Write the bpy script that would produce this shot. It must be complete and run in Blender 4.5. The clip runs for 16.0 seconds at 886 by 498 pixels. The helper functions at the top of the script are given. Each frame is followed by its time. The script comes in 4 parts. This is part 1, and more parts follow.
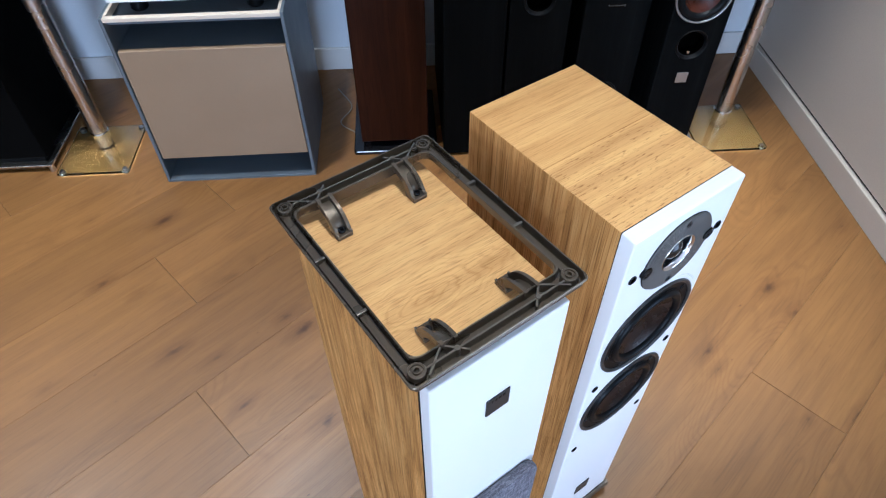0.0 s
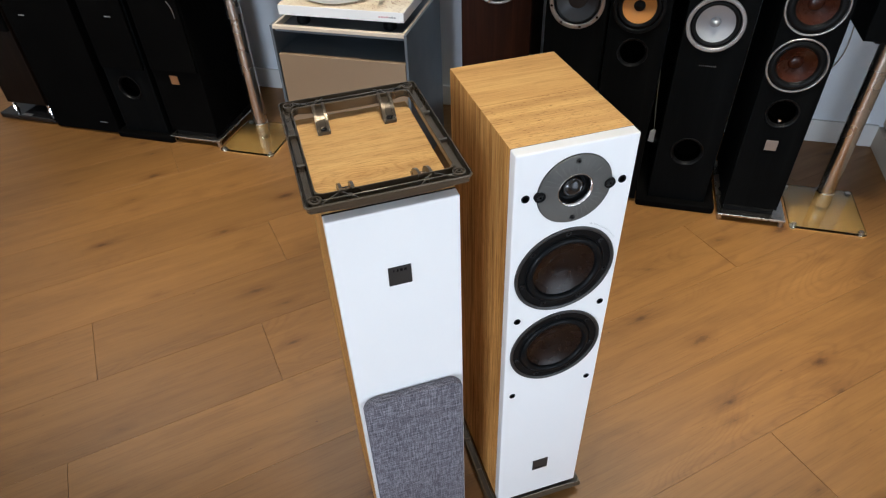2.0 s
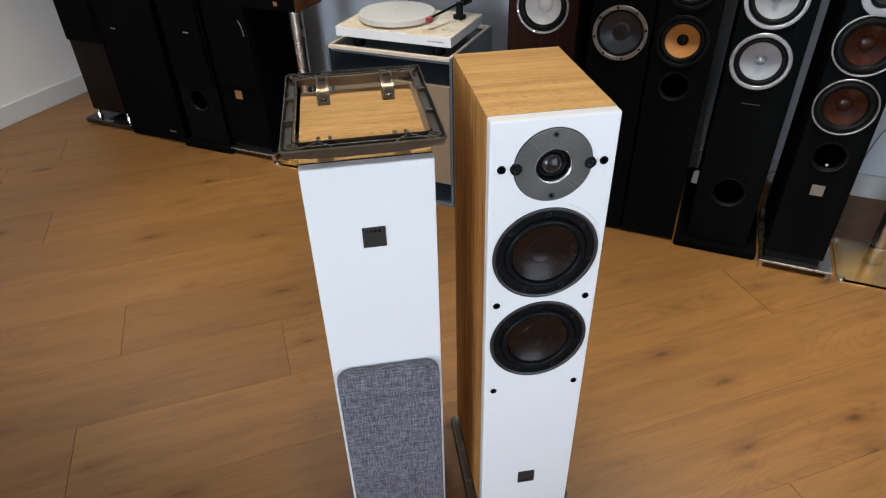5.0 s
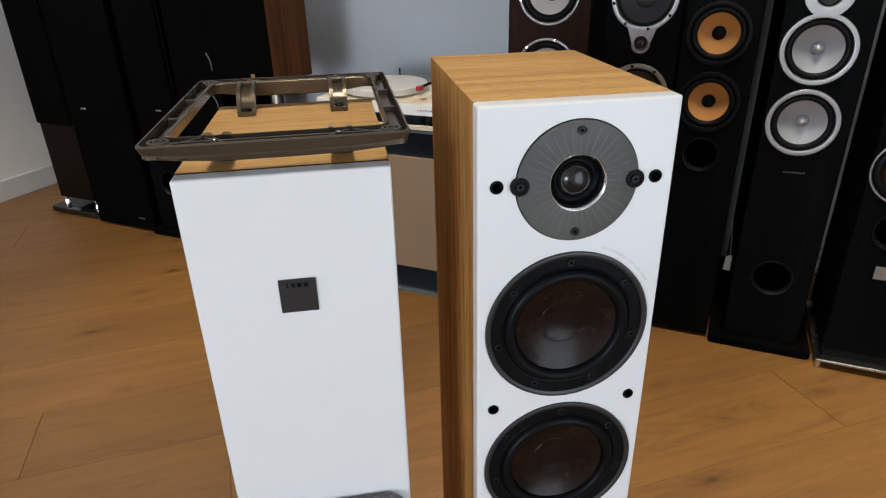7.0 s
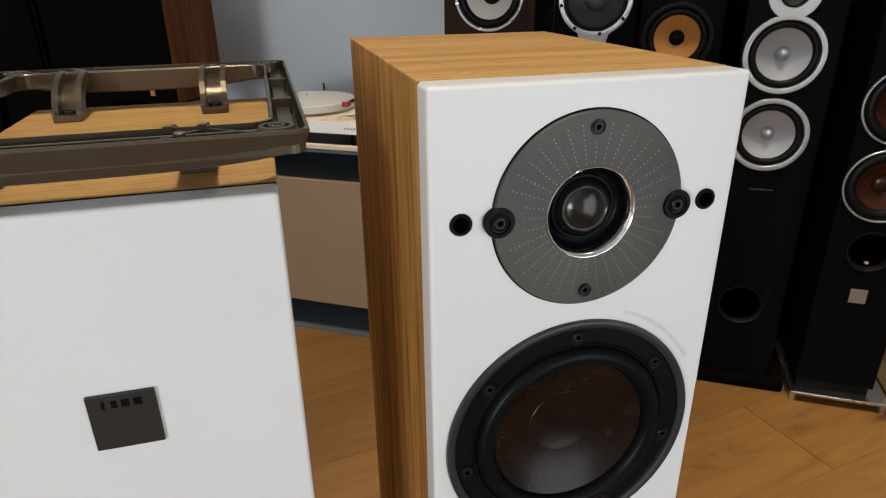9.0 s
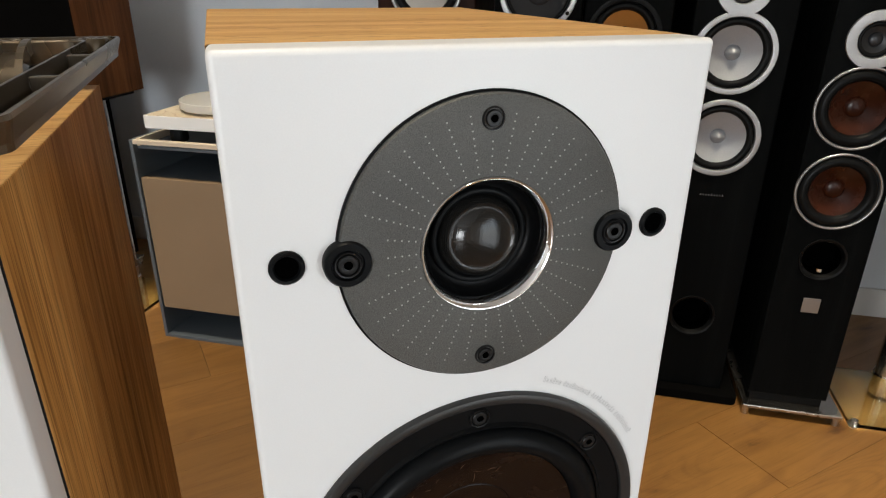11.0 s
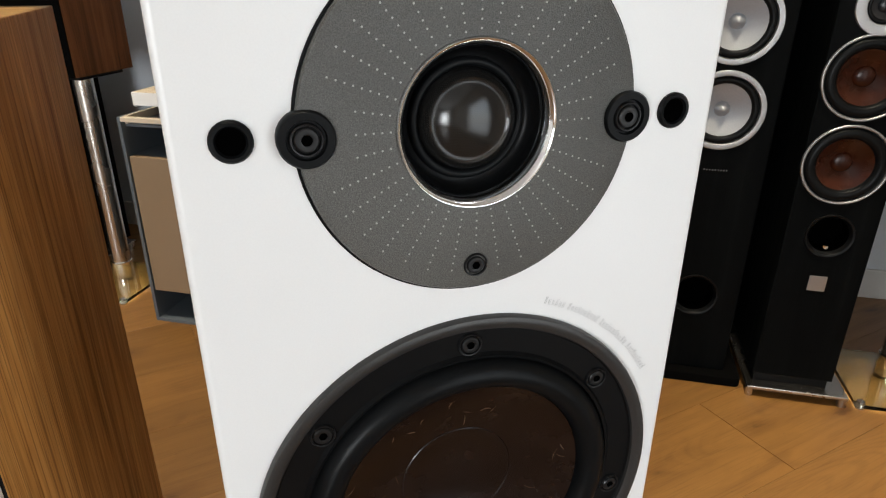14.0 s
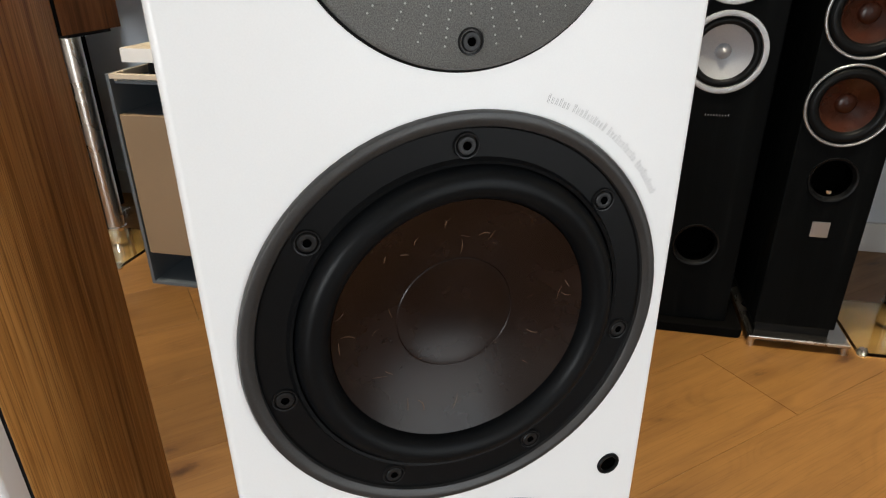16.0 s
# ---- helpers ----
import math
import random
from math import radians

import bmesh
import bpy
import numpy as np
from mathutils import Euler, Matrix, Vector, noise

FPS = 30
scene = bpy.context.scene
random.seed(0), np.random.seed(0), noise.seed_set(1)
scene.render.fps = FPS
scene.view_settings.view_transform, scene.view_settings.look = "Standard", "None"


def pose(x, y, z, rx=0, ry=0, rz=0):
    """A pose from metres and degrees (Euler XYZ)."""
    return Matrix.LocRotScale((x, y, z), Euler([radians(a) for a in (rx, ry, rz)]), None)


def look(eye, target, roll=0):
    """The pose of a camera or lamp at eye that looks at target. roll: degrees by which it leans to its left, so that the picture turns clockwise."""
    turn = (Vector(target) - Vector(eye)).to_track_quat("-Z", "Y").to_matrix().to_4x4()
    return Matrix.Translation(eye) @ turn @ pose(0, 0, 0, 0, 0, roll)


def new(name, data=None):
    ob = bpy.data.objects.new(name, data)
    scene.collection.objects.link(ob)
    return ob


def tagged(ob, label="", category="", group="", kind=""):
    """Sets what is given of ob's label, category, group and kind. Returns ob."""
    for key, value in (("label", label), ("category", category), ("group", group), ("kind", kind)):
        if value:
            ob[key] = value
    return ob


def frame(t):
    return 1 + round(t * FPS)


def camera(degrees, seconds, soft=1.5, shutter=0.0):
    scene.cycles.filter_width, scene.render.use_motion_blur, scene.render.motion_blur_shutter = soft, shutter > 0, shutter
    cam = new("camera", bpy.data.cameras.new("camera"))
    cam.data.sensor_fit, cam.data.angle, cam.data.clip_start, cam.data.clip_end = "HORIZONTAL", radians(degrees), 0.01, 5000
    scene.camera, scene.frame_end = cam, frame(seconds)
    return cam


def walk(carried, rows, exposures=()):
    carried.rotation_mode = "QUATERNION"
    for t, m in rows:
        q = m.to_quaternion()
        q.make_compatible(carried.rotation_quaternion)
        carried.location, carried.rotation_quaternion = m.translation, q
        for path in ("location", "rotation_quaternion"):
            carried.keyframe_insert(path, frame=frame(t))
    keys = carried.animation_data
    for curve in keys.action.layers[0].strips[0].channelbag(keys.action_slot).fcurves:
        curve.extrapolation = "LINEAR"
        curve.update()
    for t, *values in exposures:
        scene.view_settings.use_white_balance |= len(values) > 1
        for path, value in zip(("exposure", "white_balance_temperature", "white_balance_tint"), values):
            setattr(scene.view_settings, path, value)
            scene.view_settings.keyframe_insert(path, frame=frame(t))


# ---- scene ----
cam = camera(69.8, 16.0, 1.2)

PATH = [
    (0, (0.052, 0.016, 1.531), (0.808, 1.11, 0.037), -0.5),
    (0.5, (0.128, -0.065, 1.534), (0.724, 1.126, 0.041), -1.5),
    (1, (0.19, -0.185, 1.527), (0.642, 1.148, 0.106), -2.1),
    (1.5, (0.217, -0.318, 1.503), (0.588, 1.1, 0.142), -1.8),
    (2, (0.198, -0.413, 1.488), (0.589, 1.055, 0.187), -2.3),
    (2.5, (0.171, -0.508, 1.485), (0.601, 0.986, 0.228), -1.5),
    (3, (0.154, -0.591, 1.48), (0.585, 0.905, 0.224), -2.0),
    (3.5, (0.152, -0.626, 1.479), (0.585, 0.878, 0.233), -1.4),
    (6, (0.399, -0.406, 1.254), (0.51, 1.308, 0.23), -1.9),
    (6.5, (0.391, -0.34, 1.187), (0.577, 1.417, 0.249), -2.4),
    (7, (0.385, -0.272, 1.139), (0.622, 1.521, 0.284), -1.4),
    (7.5, (0.388, -0.212, 1.118), (0.695, 1.594, 0.316), -0.9),
    (8, (0.396, -0.152, 1.095), (0.755, 1.65, 0.304), -0.7),
    (8.5, (0.407, -0.094, 1.078), (0.801, 1.699, 0.283), -0.8),
    (9, (0.42, -0.042, 1.064), (0.861, 1.741, 0.274), -0.7),
    (9.5, (0.442, -0.001, 1.051), (0.94, 1.768, 0.263), -0.5),
    (10, (0.465, 0.024, 1.04), (0.999, 1.782, 0.249), -0.1),
    (12.5, (0.517, 0.086, 1.022), (1.106, 1.837, 0.256), 0.6),
    (13, (0.515, 0.085, 1.006), (1.098, 1.838, 0.24), 0.5),
    (13.5, (0.514, 0.084, 0.994), (1.093, 1.831, 0.212), 0.4),
    (14, (0.512, 0.082, 0.982), (1.086, 1.823, 0.182), 0.3),
    (14.5, (0.511, 0.078, 0.965), (1.082, 1.813, 0.151), 0.1),
    (15, (0.506, 0.075, 0.946), (1.076, 1.802, 0.116), 0.0),
    (15.5, (0.505, 0.076, 0.927), (1.078, 1.796, 0.083), -0.2),
    (16, (0.511, 0.074, 0.912), (1.081, 1.789, 0.056), -0.5),
]
LIGHT = [(0.0, 0.84, 4560, 9), (0.6, 0.77, 4900, 8), (1.0, 0.66, 5420, 8), (1.5, 0.57, 5500, 8), (2.0, 0.50, 5440, 8), (3.0, 0.44, 5390, 8), (3.7, 0.42, 5390, 8), (5.0, 0.36, 5450, 8), (7.0, 0.18, 5700, 8), (8.5, 0.03, 6030, 8), (10.0, 0.11, 6170, 8), (13.0, 0.38, 6150, 8), (16.0, 0.38, 6150, 8)]
walk(cam, [(t, look(eye, target, roll)) for t, eye, target, roll in PATH], LIGHT)

# ---- world, daylight, lamps ----
ROOM_TURN = -31.3            # the room's walls against the two loudspeakers
UL, UR, VB, VF, HC = -2.90, 1.495, 2.515, -4.6, 2.7   # room: left, right, back, front, ceiling
ROOM = pose(0, -0.038, 0, 0, 0, ROOM_TURN)

world = bpy.data.worlds.new("sky")
scene.world = world
world.use_nodes = True
sky = world.node_tree.nodes.new("ShaderNodeTexSky")
sky.sky_type, sky.sun_disc, sky.sun_elevation, sky.sun_rotation = "NISHITA", False, radians(40), radians(200)
world.node_tree.links.new(sky.outputs[0], world.node_tree.nodes["Background"].inputs[0])
world.node_tree.nodes["Background"].inputs[1].default_value = 0.1


def area_lamp(name, m, sx, sy, watts, colour):
    data = bpy.data.lights.new(name, "AREA")
    data.shape, data.size, data.size_y, data.energy, data.color = "RECTANGLE", sx, sy, watts, colour
    ob = new(name, data)
    ob.matrix_world = m
    return ob


def spot_lamp(name, m, watts, colour, angle=110, radius=0.09):
    data = bpy.data.lights.new(name, "SPOT")
    data.energy, data.color, data.spot_size, data.spot_blend, data.shadow_soft_size = watts, colour, radians(angle), 0.8, radius
    ob = new(name, data)
    ob.matrix_world = m
    return ob


# daylight through the window in the right wall and the shop window behind the viewer
area_lamp("daylight", ROOM @ pose(UR - 0.03, -0.35, 0.95, 90, 0, 90), 1.1, 1.2, 9.2, (0.98, 0.98, 0.97))
area_lamp("front_daylight", ROOM @ pose(-0.45, VF + 0.05, 1.05, 90, 0, 0), 1.3, 1.3, 98, (0.98, 0.98, 0.97))
DOWNLIGHTS = [(0.14, 0.50, 66, 42, 0), (-1.9, 1.30, 140, 70, 0), (-0.7, 1.46, 150, 54, 0), (0.62, 1.42, 220, 42, 0), (1.05, 1.30, 135, 46, -9), (1.0, -0.3, 30, 40, 0)]   # place, watts, beam, tilt
for lamp_u, lamp_v, lamp_watts, lamp_angle, lamp_tilt in DOWNLIGHTS:
    spot_lamp("downlight_beam", ROOM @ pose(lamp_u, lamp_v, HC - 0.03, 0, lamp_tilt, 0), lamp_watts, (1.0, 0.84, 0.62), lamp_angle)


# ---- materials ----
def material(name, colour=(0.5, 0.5, 0.5), rough=0.5, metal=0.0, gloss=0.5):
    m = bpy.data.materials.new(name)
    m.use_nodes = True
    p = m.node_tree.nodes["Principled BSDF"]
    p.inputs["Base Color"].default_value = (*colour, 1)
    p.inputs["Roughness"].default_value = rough
    p.inputs["Metallic"].default_value = metal
    p.inputs["Specular IOR Level"].default_value = gloss
    return m


class Nodes:
    """Short hand for node trees."""
    def __init__(self, m):
        self.t = m.node_tree
        self.p = self.t.nodes["Principled BSDF"]
        self.c = self.t.nodes.new("ShaderNodeTexCoord")

    def coords(self, scale, turn=(0, 0, 0), random_shift=False):
        n = self.t.nodes.new("ShaderNodeMapping")
        n.inputs["Scale"].default_value, n.inputs["Rotation"].default_value = scale, [radians(a) for a in turn]
        self.t.links.new(self.c.outputs["Object"], n.inputs["Vector"])
        if random_shift:
            i = self.t.nodes.new("ShaderNodeObjectInfo")
            k = self.t.nodes.new("ShaderNodeVectorMath")
            k.operation = "SCALE"
            k.inputs[0].default_value = (37.0, 91.0, 53.0)
            self.t.links.new(i.outputs["Random"], k.inputs["Scale"])
            self.t.links.new(k.outputs[0], n.inputs["Location"])
        return n.outputs[0]

    def noise(self, at, scale=1.0, detail=4.0, rough=0.55, warp=0.0):
        n = self.t.nodes.new("ShaderNodeTexNoise")
        for key, value in (("Scale", scale), ("Detail", detail), ("Roughness", rough), ("Distortion", warp)):
            n.inputs[key].default_value = value
        self.t.links.new(at, n.inputs["Vector"])
        return n.outputs["Fac"]

    def ramp(self, fac, *stops):
        n = self.t.nodes.new("ShaderNodeValToRGB")
        while len(n.color_ramp.elements) < len(stops):
            n.color_ramp.elements.new(0.5)
        for e, (at, colour) in zip(n.color_ramp.elements, stops):
            e.position = at
            e.color = (*colour, 1) if len(colour) == 3 else (colour[0],) * 3 + (1,)
        self.t.links.new(fac, n.inputs[0])
        return n.outputs[0]

    def mix(self, kind, fac, a, b):
        n = self.t.nodes.new("ShaderNodeMix")
        n.data_type, n.blend_type = "RGBA", kind
        for value, key in ((fac, "Factor"), (a, "A"), (b, "B")):
            sockets = [s for s in n.inputs if s.name == key and (s.type == "RGBA") == (key != "Factor")]
            s = [q for q in sockets if q.enabled][0]
            if isinstance(value, bpy.types.NodeSocket):
                self.t.links.new(value, s)
            else:
                s.default_value = value
        return [o for o in n.outputs if o.type == "RGBA"][0]

    def math(self, kind, a, b=0.0):
        n = self.t.nodes.new("ShaderNodeMath")
        n.operation = kind
        for i, value in enumerate((a, b)):
            if isinstance(value, bpy.types.NodeSocket):
                self.t.links.new(value, n.inputs[i])
            else:
                n.inputs[i].default_value = value
        return n.outputs[0]

    def random(self):
        return self.t.nodes.new("ShaderNodeObjectInfo").outputs["Random"]

    def bump(self, height, strength=0.2, distance=0.001):
        n = self.t.nodes.new("ShaderNodeBump")
        n.inputs["Strength"].default_value, n.inputs["Distance"].default_value = strength, distance
        self.t.links.new(height, n.inputs["Height"])
        self.t.links.new(n.outputs[0], self.p.inputs["Normal"])

    def to(self, socket, value):
        self.t.links.new(value, self.p.inputs[socket])


def grey(v):
    return (v, v, v)


def wood(name, dark, mid, light, along="x", size=1.0, rough=0.4, shift=False, streaks=0.5, knots=False, gloss=0.35, pore=0.55, fleck=9, fine=420, figure=0.0, dense=0.46, warp=1.2, spread=0.245, arch=None):
    """Wood with long grain along one axis of the thing, pores, broad tone changes and, if asked, knots."""
    m = material(name, mid, rough, 0.0, gloss)
    n = Nodes(m)
    s = {"x": (1.6, 26, 26), "y": (26, 1.6, 26), "z": (26, 26, 1.6)}[along]
    f = {"x": (fleck, fine, fine), "y": (fine, fleck, fine), "z": (fine, fine, fleck)}[along]
    w = {"x": (0.6, 5, 5), "y": (5, 0.6, 5), "z": (5, 5, 0.6)}[along]
    at, thin, wide = [n.coords([a / size for a in k], random_shift=shift) for k in (s, f, w)]
    g = n.noise(at, 1.0, 7, 0.62, warp)
    colour = n.ramp(g, (0.5 - spread, dark), (0.5, mid), (0.5 + spread, light))
    broad = n.noise(wide, 1.0, 3, 0.5, 0.6)
    colour = n.mix("MULTIPLY", streaks, colour, n.ramp(broad, (0.3, grey(0.55)), (0.65, grey(1.15))))
    pores = n.noise(thin, 1.0, 2, 0.5)
    colour = n.mix("MULTIPLY", pore, colour, n.ramp(pores, (dense - 0.12, (0.44, 0.40, 0.35)), (dense, grey(1.03))))
    if figure:
        tall = {"x": (1.3, 7, 7), "y": (7, 1.3, 7), "z": (7, 7, 1.3)}[along]
        rings = n.math("SINE", n.math("MULTIPLY", n.noise(n.coords([a / size for a in tall], random_shift=shift), 1.0, 2, 0.4, 0.3), 95.0))
        colour = n.mix("MULTIPLY", figure, colour, n.ramp(rings, (0.0, grey(1.06)), (0.55, grey(1.0)), (0.95, (0.66, 0.60, 0.54))))
    if arch:
        k = n.t.nodes.new("ShaderNodeMapping")
        k.inputs["Location"].default_value, k.inputs["Scale"].default_value = (-arch[0], -arch[1] * 3.2, 0.0), (1.0, 3.2, 0.0)
        n.t.links.new(n.c.outputs["Object"], k.inputs["Vector"])
        size_of = n.t.nodes.new("ShaderNodeVectorMath")
        size_of.operation = "LENGTH"
        n.t.links.new(k.outputs[0], size_of.inputs[0])
        away = n.math("ADD", size_of.outputs["Value"], n.math("MULTIPLY", n.noise(n.coords((16, 40, 0)), 1.0, 3, 0.5, 0.5), 0.075))
        loops = n.math("SINE", n.math("MULTIPLY", away, 300.0))
        fade = n.ramp(away, (0.10, grey(0.42)), (0.24, grey(0.0)))
        colour = n.mix("MULTIPLY", fade, colour, n.ramp(loops, (0.2, grey(1.03)), (0.95, (0.70, 0.62, 0.52))))
    if shift:
        colour = n.mix("MULTIPLY", 1.0, colour, n.ramp(n.random(), (0.0, (0.90, 0.89, 0.88)), (0.5, (0.99, 0.98, 0.97)), (1.0, (1.06, 1.06, 1.06))))
    if knots:
        mottle = n.noise(n.coords((2.2, 9, 9), random_shift=shift), 1.0, 8, 0.66, 1.1)
        colour = n.mix("MULTIPLY", 0.42, colour, n.ramp(mottle, (0.30, (0.56, 0.52, 0.47)), (0.46, (0.92, 0.91, 0.90)), (0.68, (1.12, 1.13, 1.14))))
        v = n.t.nodes.new("ShaderNodeTexVoronoi")
        v.voronoi_dimensions = "2D"
        v.inputs["Scale"].default_value = 1.0
        n.t.links.new(n.coords((2.9, 7.2, 1.0), random_shift=shift), v.inputs["Vector"])
        pick = n.t.nodes.new("ShaderNodeSeparateColor")
        n.t.links.new(v.outputs["Color"], pick.inputs[0])
        absent = n.math("ADD", n.math("LESS_THAN", pick.outputs[0], 0.48), n.math("MULTIPLY", pick.outputs[1], 0.12))
        near = n.math("ADD", v.outputs["Distance"], absent)
        warped = n.math("ADD", near, n.math("MULTIPLY", n.noise(n.coords((26, 60, 60), random_shift=shift), 1, 5, 0.65), 0.20))
        colour = n.mix("MULTIPLY", 0.9, colour, n.ramp(warped, (0.125, (0.20, 0.14, 0.10)), (0.165, (0.42, 0.34, 0.27)), (0.21, (0.76, 0.72, 0.68)), (0.36, grey(1.0))))
        flecks = n.noise(n.coords((38, 95, 95), random_shift=shift), 1.0, 3, 0.6)
        colour = n.mix("MULTIPLY", 0.7, colour, n.ramp(flecks, (0.235, (0.36, 0.28, 0.21)), (0.285, grey(1.0))))
        ripple_at = n.noise(n.coords((1.5, 5.5, 5.5), random_shift=shift), 1.0, 2, 0.4, 0.4)
        ripple = n.math("SINE", n.math("MULTIPLY", ripple_at, 150.0))
        patch = n.ramp(n.noise(n.coords((1.1, 6.5, 6.5), random_shift=shift), 1.0, 1), (0.52, grey(0.0)), (0.66, grey(0.24)))
        colour = n.mix("MULTIPLY", patch, colour, n.ramp(ripple, (0.1, grey(1.03)), (0.95, (0.60, 0.53, 0.46))))
    n.to("Base Color", colour)
    n.to("Roughness", n.ramp(g, (0.2, grey(rough + 0.1)), (0.8, grey(rough - 0.05))))
    n.bump(n.mix("ADD", 0.5, pores, g), 0.12, 0.0006)
    return m


def plain(name, colour, rough, metal=0.0, grain=900.0, vary=0.08, bump=0.08, blotch=6.0, gloss=0.5):
    """Paint, plastic or metal with a fine grain and faint uneven tone."""
    m = material(name, colour, rough, metal, gloss)
    n = Nodes(m)
    fine = n.noise(n.coords((grain,) * 3), 1.0, 2)
    soft = n.noise(n.coords((blotch,) * 3), 1.0, 3)
    c = n.mix("MULTIPLY", 1.0, (*colour, 1), n.ramp(fine, (0.3, grey(1 - vary)), (0.7, grey(1 + vary))))
    c = n.mix("MULTIPLY", 1.0, c, n.ramp(soft, (0.3, grey(1 - vary)), (0.7, grey(1 + vary * 0.5))))
    n.to("Base Color", c)
    n.to("Roughness", n.ramp(soft, (0.3, grey(max(rough - 0.05, 0.02))), (0.7, grey(min(rough + 0.06, 1)))))
    if bump:
        n.bump(fine, bump, 0.0004)
    return m


FLOOR_OAK = wood("oiled_oak_floor", (0.166, 0.0775, 0.0195), (0.198, 0.0955, 0.0247), (0.224, 0.112, 0.0302), "x", 1.2, 0.37, True, 0.22, True, 0.45, 0.26)
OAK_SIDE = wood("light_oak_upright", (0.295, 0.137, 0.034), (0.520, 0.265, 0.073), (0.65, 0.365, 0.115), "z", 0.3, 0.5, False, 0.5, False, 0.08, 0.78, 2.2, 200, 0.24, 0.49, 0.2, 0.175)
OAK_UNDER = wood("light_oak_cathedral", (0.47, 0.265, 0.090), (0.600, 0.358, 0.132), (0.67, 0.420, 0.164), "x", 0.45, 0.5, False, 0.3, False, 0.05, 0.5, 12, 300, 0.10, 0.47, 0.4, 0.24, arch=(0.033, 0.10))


def jointed_oak(name, joint):
    """Light oak veneer of two leaves, with the joint at one depth: short open checks in the front leaf, plain straight grain in the back one."""
    m = material(name, (0.6, 0.37, 0.15), 0.5, 0.0, 0.05)
    n = Nodes(m)
    sep = n.t.nodes.new("ShaderNodeSeparateXYZ")
    n.t.links.new(n.c.outputs["Object"], sep.inputs[0])
    leaf = n.math("GREATER_THAN", sep.outputs["Y"], joint)
    moved = n.t.nodes.new("ShaderNodeVectorMath")
    moved.operation = "MULTIPLY_ADD"
    moved.inputs[1].default_value = (1.73, 3.1, 0.0)
    n.t.links.new(leaf, moved.inputs[0])
    n.t.links.new(n.c.outputs["Object"], moved.inputs[2])

    def scaled(scale, turn=0.0):
        k = n.t.nodes.new("ShaderNodeMapping")
        k.inputs["Scale"].default_value, k.inputs["Rotation"].default_value = scale, (0, 0, radians(turn))
        n.t.links.new(moved.outputs[0], k.inputs["Vector"])
        return k.outputs[0]
    g = n.noise(scaled((2.6, 46, 10)), 1.0, 6, 0.6, 0.35)
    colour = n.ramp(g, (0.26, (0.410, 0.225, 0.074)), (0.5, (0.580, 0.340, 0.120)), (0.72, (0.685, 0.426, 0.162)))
    lines = n.noise(scaled((14, 620, 40)), 1.0, 2, 0.5)
    colour = n.mix("MULTIPLY", 0.45, colour, n.ramp(lines, (0.36, (0.60, 0.53, 0.45)), (0.50, grey(1.03))))
    checks = n.noise(scaled((75, 430, 60), 14.0), 1.0, 2, 0.5)
    amount = n.math("SUBTRACT", 0.66, n.math("MULTIPLY", leaf, 0.50))
    colour = n.mix("MULTIPLY", amount, colour, n.ramp(checks, (0.31, (0.36, 0.29, 0.22)), (0.40, grey(1.0))))
    seam = n.math("LESS_THAN", n.math("ABSOLUTE", n.math("SUBTRACT", sep.outputs["Y"], joint)), 0.0005)
    colour = n.mix("MULTIPLY", seam, colour, (0.62, 0.55, 0.47, 1))
    colour = n.mix("MULTIPLY", 1.0, colour, n.ramp(leaf, (0.0, (1.03, 1.03, 1.04)), (1.0, (0.93, 0.90, 0.86))))
    n.to("Base Color", colour)
    n.to("Roughness", n.ramp(g, (0.2, grey(0.6)), (0.8, grey(0.46))))
    n.bump(n.mix("ADD", 0.5, lines, checks), 0.14, 0.0006)
    return m


OAK_TOP = jointed_oak("light_oak_jointed", 0.152)
WALNUT = wood("walnut_veneer", (0.05, 0.018, 0.005), (0.095, 0.035, 0.010), (0.14, 0.055, 0.017), "z", 1.0, 0.5, gloss=0.1)
ROSEWOOD = wood("dark_red_wood", (0.009, 0.0026, 0.0009), (0.021, 0.006, 0.0021), (0.035, 0.0105, 0.0038), "z", 1.0, 0.4, gloss=0.08)
DARK_OAK = wood("dark_brown_wood", (0.0035, 0.002, 0.0013), (0.007, 0.004, 0.0026), (0.011, 0.006, 0.0036), "z", 1.0, 0.45, gloss=0.07)
WHITE_SATIN = plain("white_satin_lacquer", (0.76, 0.76, 0.755), 0.32, 0, 1500, 0.012, 0.03)
BLACK_GAP = plain("black_seam", (0.012, 0.012, 0.012), 0.6, gloss=0.1)
FLOOR_GAP = plain("dark_joint_filler", (0.095, 0.052, 0.022), 0.7, gloss=0.2)
BLACK_ASH = wood("black_ash_veneer", (0.0015, 0.0019, 0.0021), (0.0026, 0.0031, 0.0034), (0.0048, 0.0055, 0.0058), "z", 1.0, 0.5, gloss=0.03)
BLACK_MATT = plain("black_fabric", (0.0024, 0.0023, 0.0022), 0.9, 0, 700, 0.3, 0.3, gloss=0.02)
BLACK_PLASTIC = plain("black_plastic", (0.0045, 0.0047, 0.005), 0.36, 0, 1200, 0.15, 0.06, gloss=0.11)
BLACK_RUBBER = plain("black_rubber", (0.0045, 0.005, 0.0055), 0.36, 0, 800, 0.1, 0.04, gloss=0.10)
BLACK_GLOSS = plain("black_gloss", (0.008, 0.008, 0.009), 0.12, 0, 800, 0.1, 0.0)
DEEP_BLACK = plain("deep_hollow", (0.0008, 0.0008, 0.0008), 0.95, gloss=0.0)
GUNMETAL = plain("gunmetal_ring", (0.047, 0.046, 0.045), 0.38, 0.5, 1800, 0.12, 0.1)
SCREW_BLACK = plain("black_oxide_steel", (0.010, 0.010, 0.0105), 0.36, 0.2, 1500, 0.1, 0.05, gloss=0.35)
